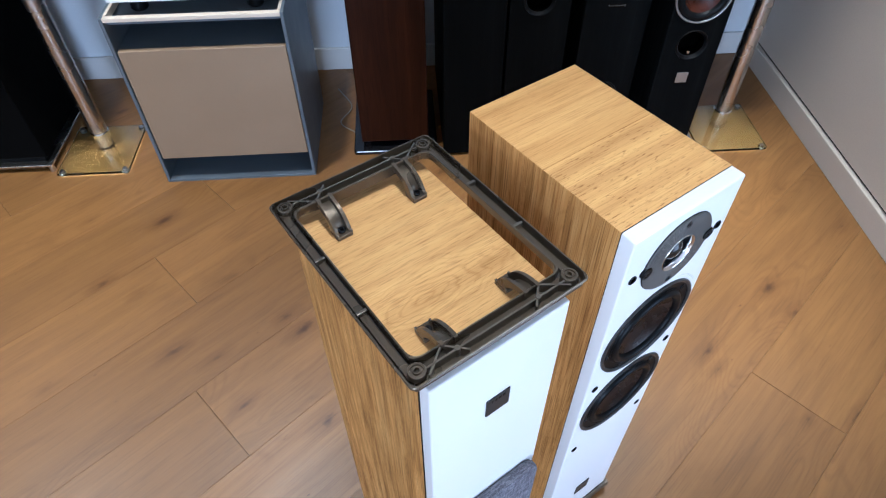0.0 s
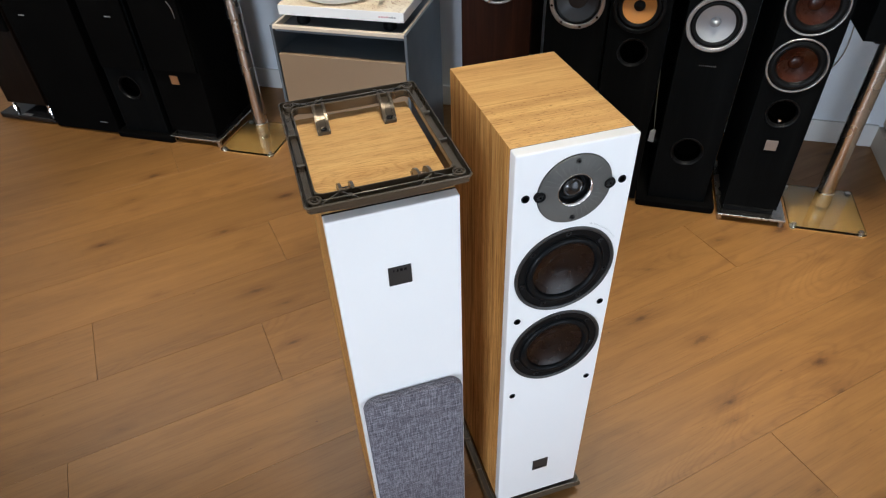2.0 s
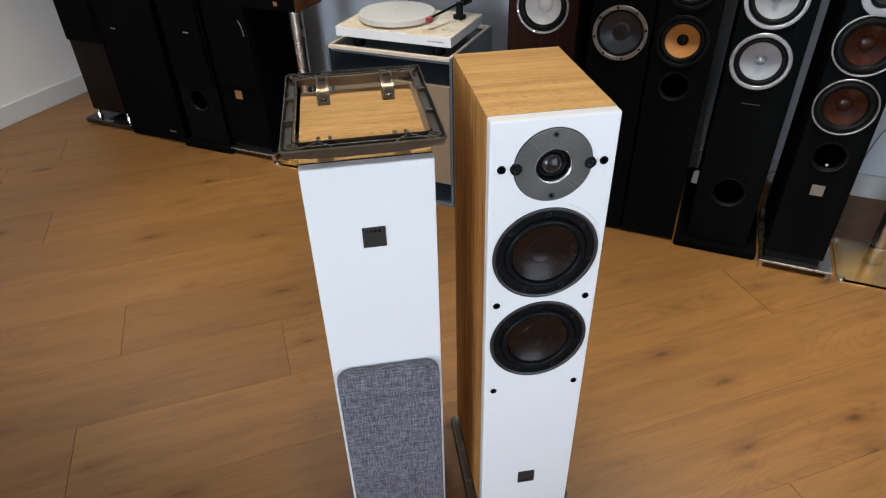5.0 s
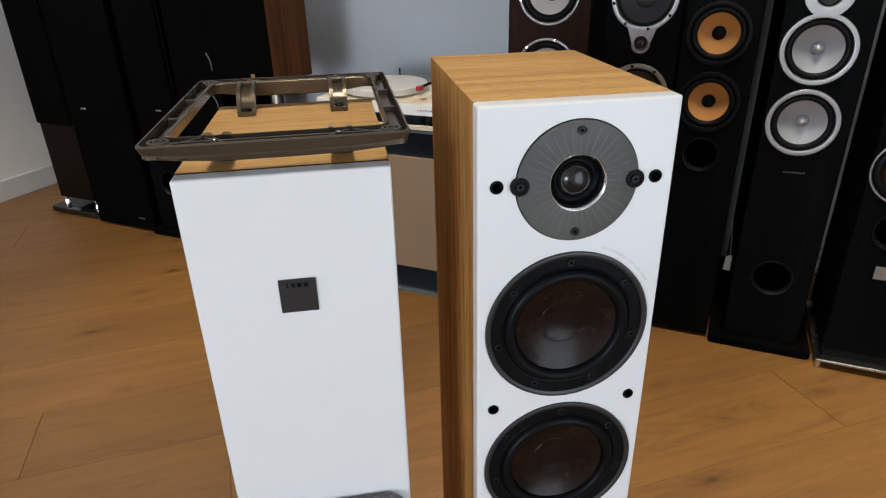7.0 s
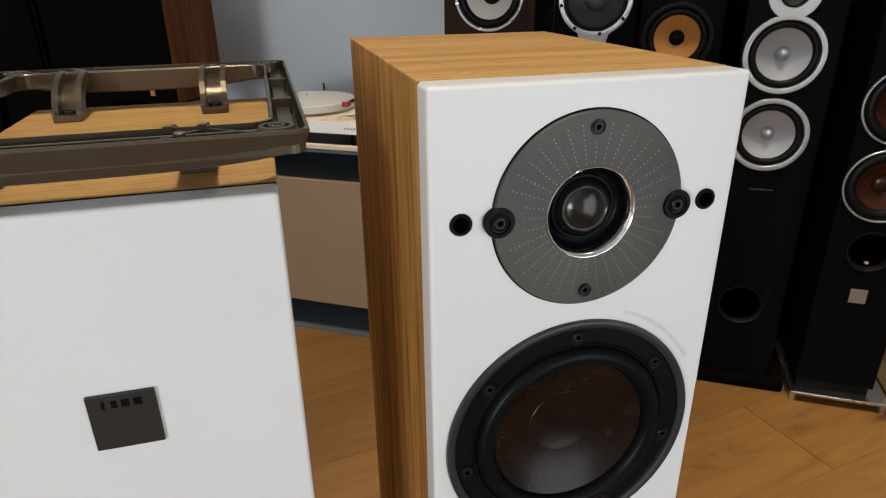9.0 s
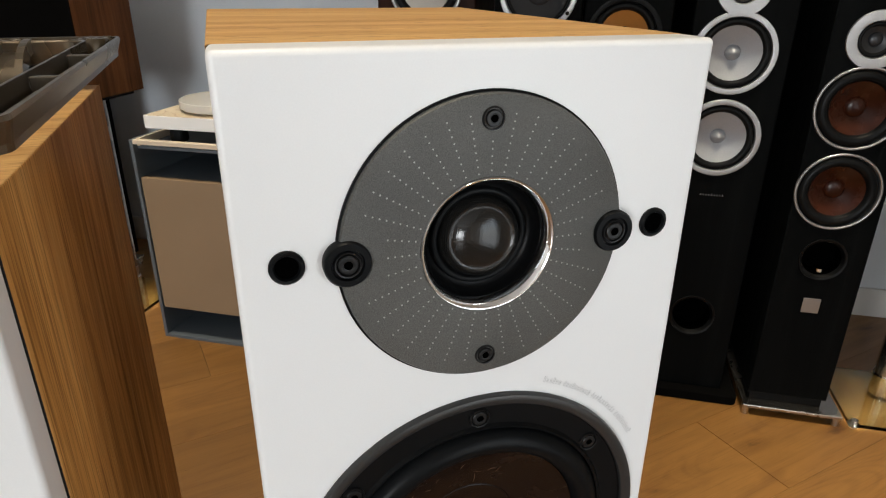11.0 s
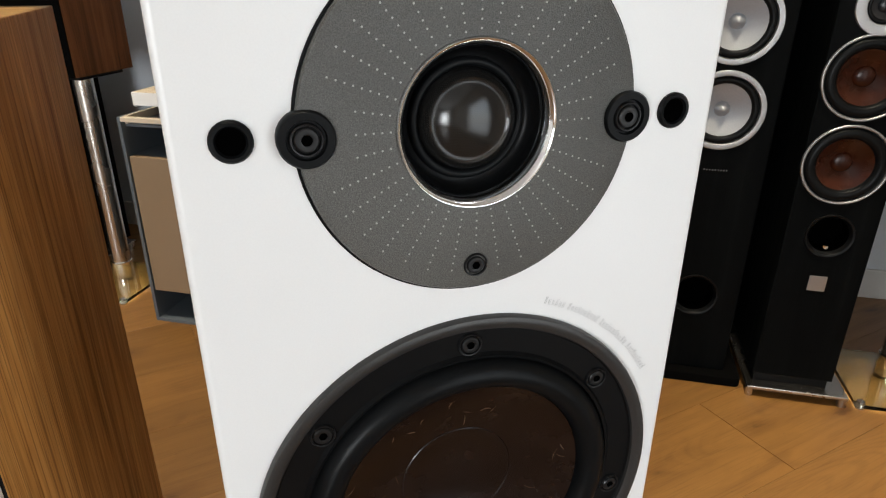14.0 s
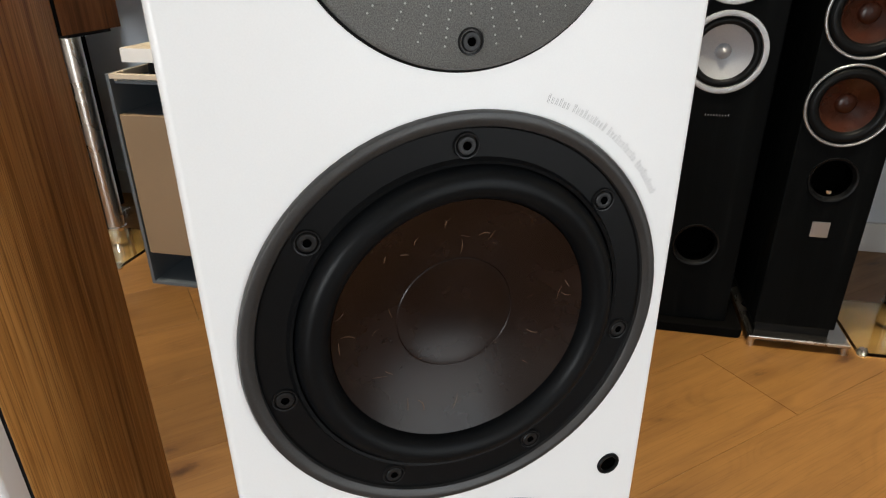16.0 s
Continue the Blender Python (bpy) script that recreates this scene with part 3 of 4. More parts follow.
def tweeter(parent, z):
    t = new("tweeter")
    t.parent = parent
    t.matrix_local = pose(0, 0, z)
    tagged(t, "round graphite dome tweeter with rays of silver dots")
    part("faceplate", lathe([(0.0585, 0.004), (0.0602, 0.0), (0.0602, -0.0018), (0.0595, -0.0028), (0.0585, -0.0031), (0.0287, -0.0031), (0.0282, -0.002)], 96), FACEPLATE, t, smooth=True)
    part("gasket", lathe([(0.0612, 0.001), (0.0612, -0.0006), (0.0604, -0.0012), (0.0600, 0.0)], 96), BLACK_RUBBER, t, "thin black gasket", True)
    part("chrome_ring", lathe([(0.0286, -0.0028), (0.0285, -0.0038), (0.0282, -0.0042), (0.0278, -0.0041), (0.0272, -0.0034), (0.0265, -0.0024), (0.0259, -0.0012), (0.0255, 0.0004), (0.0252, 0.0022)], 72), SATIN_CHROME, t, "bright chrome ring", True)
    part("horn", lathe([(0.0254, 0.0012), (0.0250, 0.0050), (0.0240, 0.0080), (0.0226, 0.0094), (0.0212, 0.0096)], 64), BLACK_PLASTIC, t, smooth=True)
    part("surround", lathe([(0.0214, 0.0098)] + arc(0.0196, 0.0090, 0.0017, 0.0022, 0, -180, 8) + [(0.0176, 0.0088)], 64), BLACK_RUBBER, t, smooth=True)
    part("dome", lathe([(0.0180, 0.0088)] + [(0.0176 * math.cos(radians(a)), 0.0086 - 0.0118 * math.sin(radians(a))) for a in range(6, 90, 7)] + [(0, -0.0032)], 64), DOME, t, "glossy woven soft dome", True)
    for side in (-1, 1):
        lug = part("lug", lathe([(0.0092, 0.0), (0.0092, -0.0040), (0.0086, -0.0048), (0.0064, -0.0048), (0.0060, -0.0034), (0.0, -0.0034)], 32, side * 0.0570, -0.0003), BLACK_RUBBER, t, smooth=True)
        screw("screw", lug, side * 0.0570, -0.0003, -0.0038, 0.0054)
    for side in (-1, 1):
        screw("screw", t, 0, side * 0.0508, -0.0030, 0.0046)
    bm = bmesh.new()
    for i in range(36):
        a = 2 * math.pi * i / 36
        near = abs(math.sin(a)) < 0.22
        for k in range(9):
            r = 0.0303 + 0.0028 * k + (0.0006 if i % 2 else 0)
            if (near and r > 0.0430) or (abs(math.cos(a)) < 0.1 and r > 0.0440):
                continue
            lathe([(0.00038, -0.00312), (0.00034, -0.00328), (0, -0.00331)], 6, r * math.cos(a), r * math.sin(a), bm)
    part("dot_pattern", bm, DOT_SILVER, t)


def woofer(parent, z, turn):
    w = new("woofer")
    w.parent = parent
    w.matrix_local = pose(0, 0, z)
    tagged(w, "black bass driver with a dark brown wood-fibre cone")
    part("outer_ring", lathe([(0.0850, 0.004), (0.0890, 0.0), (0.0890, -0.0016), (0.0884, -0.0028), (0.0870, -0.0033), (0.0852, -0.0030), (0.0832, -0.0016), (0.0826, 0.0008)], 96), GUNMETAL, w, "satin gunmetal ring", True)
    part("basket", lathe([(0.0828, -0.0004), (0.0822, 0.0004), (0.0716, 0.0006), (0.0704, -0.0010), (0.0692, -0.0006), (0.0686, 0.0030)], 96), BLACK_PLASTIC, w, smooth=True)
    part("surround", lathe([(0.0692, 0.0030)] + arc(0.0620, 0.0020, 0.0068, 0.0078, 0, -180, 12) + [(0.0550, 0.0030), (0.0540, 0.0040)], 96), BLACK_RUBBER, w, "thick black rubber roll", True)
    part("cone", lathe([(0.0548 - 0.0288 * k / 12, 0.0012 + 0.0148 * (k / 12) - 0.0044 * (k / 12) ** 2) for k in range(13)], 96), FIBRE_CONE, w, smooth=True)
    bm, pick = bmesh.new(), random.Random(int(z * 1000))
    for k in range(26):
        r, a, way, length = pick.uniform(0.029, 0.052), pick.uniform(0, 6.283), pick.uniform(0, 6.283), pick.uniform(0.0018, 0.0072)
        bend, wide, last = pick.uniform(-0.8, 0.8), pick.uniform(0.00009, 0.00026), None
        for s in range(5):
            q = (s / 4 - 0.5) * length
            turn_s = way + bend * q / length
            x, h = r * math.cos(a) + q * math.cos(turn_s), r * math.sin(a) + q * math.sin(turn_s)
            e = (0.0548 - math.hypot(x, h)) / 0.0288
            y = 0.0012 + 0.0148 * e - 0.0044 * e * e - 0.00025
            thin = wide * (1 - 0.6 * abs(s - 2) / 2)
            now = [bm.verts.new((x - side * thin * math.sin(turn_s), y, h + side * thin * math.cos(turn_s))) for side in (-1, 1)]
            if last:
                bm.faces.new((last[0], now[0], now[1], last[1]))
            last = now
    tagged(part("fibres", bm, FIBRE, w), "scattered pale wood fibres in the cone", kind="stuff")
    part("dust_cap", lathe([(0.0262, 0.0115), (0.0259, 0.0117), (0.0255, 0.0114)] + [(0.0252 - 0.0252 * k / 16, 0.0112 + 0.0040 * (1 - (1 - k / 16) ** 2)) for k in range(1, 17)], 72), FIBRE_CONE, w, smooth=True)
    for k in range(7):
        a = radians(90 + turn + k * 360 / 7)
        screw("screw", w, 0.0762 * math.cos(a), 0.0762 * math.sin(a), 0.0002, 0.0050)


def arc_lettering(parent, cz):
    """Small grey lettering along the upper right of a driver, as bars of its size."""
    r, a, step = 0.0944, 70.5, 1.055
    for letters in (6, 10, 11, 10):
        bm = bmesh.new()
        for k in range(letters):
            tall = 0.0033 if (k % 3 == 0) else 0.0024
            q = radians(a)
            out, side = Vector((math.cos(q), 0, math.sin(q))), Vector((math.sin(q), 0, -math.cos(q)))
            c = out * r + Vector((0, -0.0002, cz))
            for shift, width in ((-0.00034, 0.00008), (0.00030, 0.00007)):
                m = c + side * shift
                vs = [bm.verts.new(m + side * sx * width + out * o) for sx, o in ((-1, 0), (1, 0), (1, tall), (-1, tall))]
                bm.faces.new(vs)
            a -= step
        part("print_bar", bm, PAPER_GREY, parent, "small grey lettering drawn as bars")
        a -= step * 0.75


def plinth(parent):
    """The cast frame under the cabinet, with ribs, corner bosses and four curved arms. t counts down from the cabinet's bottom."""
    hw, y0, y1, bar_x, bar_y = 0.1180, -0.005, 0.307, 0.020, 0.029
    low, high, floor_t = 0.0150, 0.0330, 0.0205
    p = new("plinth")
    p.parent = parent
    p.matrix_local = pose(0.001, 0, 0)
    tagged(p, "bronze-grey cast plinth frame with ribs and curved arms")
    outer = rounded_loop(-hw, hw, y0, y1, 0.008, 6, 14)
    inner = rounded_loop(-hw + bar_x, hw - bar_x, y0 + bar_y, y1 - bar_y, 0.013, 6, 14)
    bm = bmesh.new()
    rows = []
    for (ox, oy), (ix, iy) in zip(outer, inner):
        long_side = abs(ox) > hw - 0.004
        start = low + 0.0060 * min(1.0, abs(ox) / hw) ** 3
        at = lambda k, t: bm.verts.new((ox + (ix - ox) * k, oy + (iy - oy) * k, -t))
        rim, groove = (0.11, 0.30) if long_side else (0.08, 0.14)
        band = floor_t + 0.0050 if long_side else floor_t
        rows.append([at(0.19, start), at(0.15, start + 0.0010), at(0.0, high - 0.0016), at(0.03, high), at(rim, high), at(rim + 0.02, floor_t), at(groove, floor_t), at(groove + 0.02, band), at(1 - rim - 0.14, band), at(1 - rim - 0.12, floor_t), at(1 - rim - 0.02, floor_t), at(1 - rim, high), at(0.965, high), at(1.0, high - 0.0012), at(0.99, start + 0.001), at(0.95, start)])
    for a, b in zip(rows, rows[1:] + rows[:1]):
        for i in range(len(a)):
            j = (i + 1) % len(a)
            # the face towards the cabinet takes the darkened, shaded colour
            bm.faces.new((a[i], a[j], b[j], b[i])).material_index = 1 if i == 15 else 0
    part("frame", bm, [PLINTH_GREY, PLINTH_SHADED], p)
    top = -high + 0.0012
    for sx in (-1, 1):
        for y in (0.105, 0.195):
            part("rib", boxes(tuple(sorted((sx * (hw - 0.0042), sx * (hw - bar_x + 0.003)))) + (y - 0.0020, y + 0.0020, -high + 0.0016, -floor_t + 0.001), bevel=0.0006), PLINTH_LIT, p, "cast cross rib with caught light put into its colour")
    for y_out, y_in in ((y0, y0 + bar_y), (y1, y1 - bar_y)):
        mid = (y_out + y_in) / 2
        part("long_rib", boxes((-hw + 0.026, hw - 0.026, mid - 0.0012, mid + 0.0012, top, -floor_t + 0.001), bevel=0.0004), PLINTH_LIT, p)
        outer_y, inner_y = y_out + (0.006 if y_out < 0.1 else -0.006), y_in - (0.003 if y_out < 0.1 else -0.003)
        for sx in (-1, 1):
            for xa, ya, xb, yb in ((0.094, outer_y, 0.067, inner_y), (0.064, inner_y, 0.044, outer_y)):
                bm = bmesh.new()
                a, b = Vector((sx * xa, ya, 0)), Vector((sx * xb, yb, 0))
                n = (b - a).cross(Vector((0, 0, 1))).normalized() * 0.0011
                vs = [bm.verts.new((q.x, q.y, z)) for z in (top, -floor_t + 0.001) for q in (a - n, a + n, b + n, b - n)]
                for q in ((0, 1, 2, 3), (4, 5, 6, 7), (0, 1, 5, 4), (1, 2, 6, 5), (2, 3, 7, 6), (3, 0, 4, 7)):
                    bm.faces.new([vs[i] for i in q])
                part("brace", bm, PLINTH_LIT, p)
            part("stud", turned([(0.0034, -floor_t), (0.0034, top - 0.0008), (0.0026, top - 0.0014), (0.0, top - 0.0014)], 12, sx * 0.054, mid), PLINTH_LIT, p)
            cy = 0.0120 if y_out < 0.1 else 0.2920
            part("boss", turned([(0.0098, -floor_t + 0.001), (0.0098, -high + 0.0008), (0.0092, -high), (0.0070, -high), (0.0066, -high + 0.002), (0.0048, -high + 0.002), (0.0044, -high - 0.0004), (0.0030, -high - 0.0004), (0.0026, -high + 0.004), (0.0, -high + 0.004)], 28, sx * 0.1015, cy), PLINTH_GREY, p, smooth=True)
    # curved arms that reach from the frame in to the cabinet
    for x in (-0.0555, 0.0555):
        for wall, way in ((y0 + bar_y, 1), (y1 - bar_y, -1)):
            arm = new("arm")
            arm.parent = p
            tagged(arm, "curved arm screwed to the cabinet")
            line = [(wall + way * (-0.004 + 0.047 * math.sin(radians(a))), 0.0340 - 0.0330 * (1 - math.cos(radians(a)))) for a in range(0, 91, 9)]
            inside = [(wall + way * (-0.004 + 0.034 * math.sin(radians(a))), 0.0250 - 0.0240 * (1 - math.cos(radians(a)))) for a in range(0, 91, 9)]
            for sx in (-1, 1):
                bm = bmesh.new()
                e = [[bm.verts.new((x + sx * 0.0085 + d, y, -t)) for y, t in line + inside[::-1]] for d in (-0.0022, 0.0022)]
                bm.faces.new(e[0])
                bm.faces.new(e[1])
                for i in range(len(e[0])):
                    j = (i + 1) % len(e[0])
                    bm.faces.new((e[0][i], e[0][j], e[1][j], e[1][i]))
                part("cheek", bm, PLINTH_GREY, arm)
            bm = bmesh.new()
            web = [(wall + way * (-0.002 + 0.034 * math.sin(radians(a))), 0.0262 - 0.0245 * (1 - math.cos(radians(a)))) for a in range(0, 91, 10)]
            e = [[bm.verts.new((x + d, y, -t)) for y, t in web] for d in (-0.008, 0.008)]
            for i in range(len(web) - 1):
                bm.faces.new((e[0][i], e[0][i + 1], e[1][i + 1], e[1][i]))
            part("web", bm, PLINTH_GREY, arm, smooth=True)
            ya = sorted((wall + way * 0.026, wall + way * 0.046))
            part("foot_pad", boxes((x - 0.0105, x + 0.0105, ya[0], ya[1], -0.0055, -0.0001), bevel=0.0008), PLINTH_GREY, arm)
            for sx in (-1, 1):
                part("pad_lip", boxes(tuple(sorted((x + sx * 0.0107, x + sx * 0.0080))) + (ya[0] + 0.0003, ya[1] - 0.0003, -0.0085, -0.0050), bevel=0.0005), PLINTH_LIT, arm)
            part("screw", turned([(0.0052, -0.005), (0.0052, -0.0074), (0.0042, -0.0082), (0.0024, -0.0082), (0.0022, -0.0062), (0, -0.0062)], 16, x, wall + way * 0.0365), BLACK_GLOSS, arm, "black screw", True)


def badge(parent, z):
    b = part("badge", boxes((-0.018, 0.018, -0.0022, 0.0, z - 0.018, z + 0.018), bevel=0.0006), BADGE_DARK, parent, "small square dark metal badge")
    for k, wide in enumerate((0.0042, 0.0042, 0.0030, 0.0016)):
        x = -0.0105 + 0.0064 * k
        part("mark", boxes((x, x + wide, -0.0026, -0.0021, z - 0.0140, z - 0.0095)), BLACK_PLASTIC, b)


def white_loudspeaker(m, label, drivers, tall):
    s = empty("floor_loudspeaker", m, label, "loudspeaker", "white and oak loudspeakers")
    hw = CAB_W / 2
    bm = bmesh.new()
    box(bm, -hw, hw, 0.0212, CAB_D, 0, tall, 0.0008, 2)
    bm.normal_update()
    for f in bm.faces:
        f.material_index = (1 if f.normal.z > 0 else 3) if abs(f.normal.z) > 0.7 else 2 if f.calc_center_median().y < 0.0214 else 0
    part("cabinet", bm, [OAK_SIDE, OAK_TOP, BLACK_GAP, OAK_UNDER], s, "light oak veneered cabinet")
    part("seam", boxes((-hw + 0.0025, hw - 0.0025, 0.0157, 0.0212, 0.0025, tall - 0.0025)), BLACK_GAP, s, "thin black seam")
    edge, back = 0.0026, 0.0200 if drivers else 0.0176
    holes = [(0, TWEETER_Z, 0.0590), (0, WOOFER_Z, 0.0855), (0, SECOND_Z, 0.0855)] if drivers else []
    bm = bmesh.new()
    holed_front(bm, -hw + edge, hw - edge, edge, tall - edge, 0.0, holes, 96)
    turn = [(edge * (1 - math.sin(radians(a))), edge * (1 - math.cos(radians(a)))) for a in range(0, 91, 15)]
    rings = []
    for inset, depth in turn + [(0.0, back), (0.004, back)]:
        loop = rounded_loop(-hw + inset, hw - inset, inset, tall - inset, max(edge - inset, 1e-5) if inset < edge else 1e-5, 5)
        rings.append([bm.verts.new((x, depth, z)) for x, z in loop])
    for a, b in zip(rings, rings[1:]):
        for i in range(len(a)):
            bm.faces.new((a[i], a[(i + 1) % len(a)], b[(i + 1) % len(a)], b[i]))
    bmesh.ops.remove_doubles(bm, verts=bm.verts, dist=3e-5)
    part("baffle", bm, WHITE_SATIN, s, "smooth white lacquered front", True)
    if drivers:
        tweeter(s, TWEETER_Z)
        woofer(s, WOOFER_Z, 0)
        woofer(s, SECOND_Z, 0)
        arc_lettering(s, WOOFER_Z)
        for z in (TWEETER_Z, 0.613, 0.402):
            for x in (-0.0790, 0.0790):
                plug = part("grille_socket", lathe([(0.0067, 0.0), (0.0067, -0.0010), (0.0060, -0.0018), (0.0050, -0.0017), (0.0043, -0.0004), (0.0040, 0.0010)] if z > 0.8 else [(0.0062, 0.0), (0.0062, -0.0010), (0.0056, -0.0016), (0.0047, -0.0014), (0.0041, -0.0004), (0.0038, 0.0010)], 24, x, z), BLACK_RUBBER, s, "black rubber grille socket", True)
                part("bore", lathe([(0.0044 if z > 0.8 else 0.0042, -0.0006), (0.0038 if z > 0.8 else 0.0036, -0.0002), (0.0, -0.0001)], 20, x, z), DEEP_BLACK, plug)
    badge(s, 0.118 if drivers else 0.124)
    plinth(s)
    return s


upright = white_loudspeaker(pose(0.5890, 0.281, 0.060, 0, 0, 0.8), "upright floor loudspeaker with white front and light oak cabinet", True, 0.952)
for fx in (-0.0545, 0.0565):
    for fy in (0.0330, 0.2690):
        part("rubber_foot", turned([(0.0, -0.060), (0.009, -0.060), (0.010, -0.058), (0.009, -0.040), (0.007, -0.030), (0.007, -0.022)], 20, fx, fy), BLACK_RUBBER, upright, "black rubber foot")

turned_over = white_loudspeaker(pose(0.3155, 0.2855, 0.9605, 0, 180, 1.2), "floor loudspeaker standing upside down, white front, oak cabinet", False, 0.9600)
grille = slab(rounded_loop(-0.0915, 0.0915, 0.394, 0.945, 0.024, 8), -0.019, -0.0005, 0.005, True)
part("grille", grille, CLOTH, turned_over, "grey melange cloth grille with rounded corners", True)


# ---- the row of other loudspeakers ----
def tower(u, v, z0, w, d, h, mat, label, holes=(), name="tower_loudspeaker", side=None, edge=0.004):
    """A cabinet with its front at y = 0 and round holes for its drivers."""
    s = empty(name, ROOM @ pose(u, v, 0), label, "loudspeaker", "loudspeakers along the wall")
    bm = bmesh.new()
    hw = w / 2
    holed_front(bm, -hw + edge, hw - edge, z0 + edge, z0 + h - edge, 0.0, list(holes), 40)
    rings = []
    for inset, depth in ((edge, 0.0), (edge * 0.3, edge * 0.3), (0.0, edge), (0.0, d)):
        rings.append([bm.verts.new((x, depth, z)) for x, z in rounded_loop(-hw + inset, hw - inset, z0 + inset, z0 + h - inset, 1e-6, 1)])
    for a, b in zip(rings, rings[1:]):
        for i in range(len(a)):
            f = bm.faces.new((a[i], a[(i + 1) % len(a)], b[(i + 1) % len(a)], b[i]))
            if side and b is rings[-1]:
                f.material_index = 1
    bm.faces.new(rings[-1])
    bmesh.ops.remove_doubles(bm, verts=bm.verts, dist=3e-5)
    part("cabinet", bm, [mat, side] if side else mat, s)
    return s


def driver(parent, x, z, r, ring, ring_mat, cone_mat, cone, cap, cap_mat, depth=0.02, cap_rise=0.004, bolts=0, name="driver", label="", pointed=False):
    """A driver: trim ring of width ring, rubber roll, cone out to radius cone, centre cap of radius cap."""
    d = new(name)
    d.parent = parent
    d.matrix_local = pose(x, 0, z)
    if label:
        tagged(d, label)
    part("trim_ring", lathe([(r, 0.002), (r, -0.0035), (r - 0.0012, -0.0050), (r - 0.5 * ring, -0.0054), (r - ring + 0.0015, -0.0048), (r - ring, -0.003), (r - ring - 0.001, 0.004)], 48), ring_mat, d, smooth=True)
    mid, half = (r - ring + cone) / 2, max((r - ring - cone) / 2, 0.001)
    part("surround", lathe([(r - ring, 0.003)] + arc(mid, 0.003, half * 0.85, half * 0.75, 0, -180, 8) + [(cone, 0.005)], 48), BLACK_RUBBER, d, smooth=True)
    part("cone", lathe([(cone + 0.001, 0.004)] + [(cone + (cap - cone) * k / 5, 0.004 + depth * (k / 5) ** 0.85) for k in range(1, 6)], 48), cone_mat, d, smooth=True)
    tip = [(cap * math.cos(radians(a)), 0.004 + depth - cap_rise * math.sin(radians(a))) for a in range(0, 90, 15)] if not pointed else [(cap, 0.004 + depth), (cap * 0.85, 0.004 + depth - cap_rise * 0.3), (cap * 0.25, 0.004 + depth - cap_rise * 0.85)]
    part("centre_cap", lathe(tip + [(0, 0.004 + depth - cap_rise)], 32), cap_mat, d, smooth=True)
    for k in range(bolts):
        a = 2 * math.pi * (k + 0.25) / bolts
        part("bolt", lathe([(0.0042, -0.004), (0.0042, -0.0062), (0.0, -0.0068)], 10, (r - ring * 0.5) * math.cos(a), (r - ring * 0.5) * math.sin(a)), BLACK_GLOSS if ring_mat is SILVER and bolts > 6 else CHROME, d)
    return d


def port(parent, x, z, r, rim=None):
    p = part("port", lathe([(r + 0.006, 0.0), (r + 0.005, -0.003), (r + 0.001, -0.002), (r - 0.004, 0.006), (r - 0.006, 0.05), (0, 0.052)], 40, x, z), rim or BLACK_PLASTIC, parent, "round bass port", True)
    part("hollow", lathe([(r - 0.0045, 0.008), (r - 0.0070, 0.045), (0, 0.046)], 32, x, z), DEEP_BLACK, p)


def base_slab(parent, w, y0, y1, z0, z1, mat, name="base", label=""):
    return part(name, slab(rounded_loop(-w / 2, w / 2, y0, y1, 0.012, 5), z0, z1, 0.004), mat, parent, label)


# dark red-brown tower beside the turntable cabinet
t = tower(-0.047, 1.94, 0.045, 0.245, 0.34, 1.12, ROSEWOOD, "dark red-brown wooden tower loudspeaker on a black base", [(0, 1.019, 0.089), (0, 0.800, 0.089)])
driver(t, 0, 1.019, 0.092, 0.008, SILVER, PALE_CONE, 0.062, 0.026, BLACK_PLASTIC, 0.03, 0.012, 6, label="pale paper cone with a thin bolted silver ring")
driver(t, 0, 0.800, 0.092, 0.008, SILVER, PALE_CONE, 0.062, 0.026, PALE_CONE, 0.03, 0.012, 6, label="pale paper cone with a thin bolted silver ring")
base_slab(t, 0.31, -0.02, 0.36, 0.0, 0.018, BLACK_GLOSS)
for sx in (-1, 1):
    for y in (0.03, 0.30):
        part("spike", turned([(0.004, 0.016), (0.012, 0.03), (0.012, 0.047)], 16, sx * 0.10, y), CHROME, t)

# black tower with two dark drivers in silver rings and a small tweeter between
t = tower(0.228, 1.895, 0.01, 0.198, 0.57, 1.20, BLACK_ASH, "black tower loudspeaker with silver-ringed dark drivers", [(0, 1.010, 0.084), (0, 0.748, 0.084)])
for z in (1.010, 0.748):
    driver(t, 0, z, 0.0885, 0.013, SILVER, DARK_CONE, 0.066, 0.030, DARK_CONE, 0.018, 0.004, 8, label="dark driver in a bolted silver ring")
hang = [(-0.040, 0.936), (-0.0245, 0.889)] + [(0.0255 * math.cos(radians(a)), 0.889 + 0.0255 * math.sin(radians(a))) for a in range(190, 351, 20)] + [(0.0245, 0.889), (0.040, 0.936)]
bracket = part("tweeter_bracket", slab(hang, -0.0045, 0.001, 0.0012, True), SILVER, t, "satin silver drop-shaped bracket")
part("tweeter", lathe([(0.0195, -0.0044), (0.0185, -0.0062), (0.0150, -0.0050), (0.0135, -0.0050)] + [(0.0130 * math.cos(radians(a)), -0.005 - 0.008 * math.sin(radians(a))) for a in range(0, 90, 15)] + [(0, -0.013)], 32, 0, 0.891), BLACK_GLOSS, bracket, smooth=True)
# added dark strip: stands for the shaded wall in the gap between towers
part("back_gap", boxes((0.0995, 0.1015, 0.02, 0.3, 0.01, 1.2)), DARK_OAK, t, "brown strip standing in for the dim gap beside the tower")

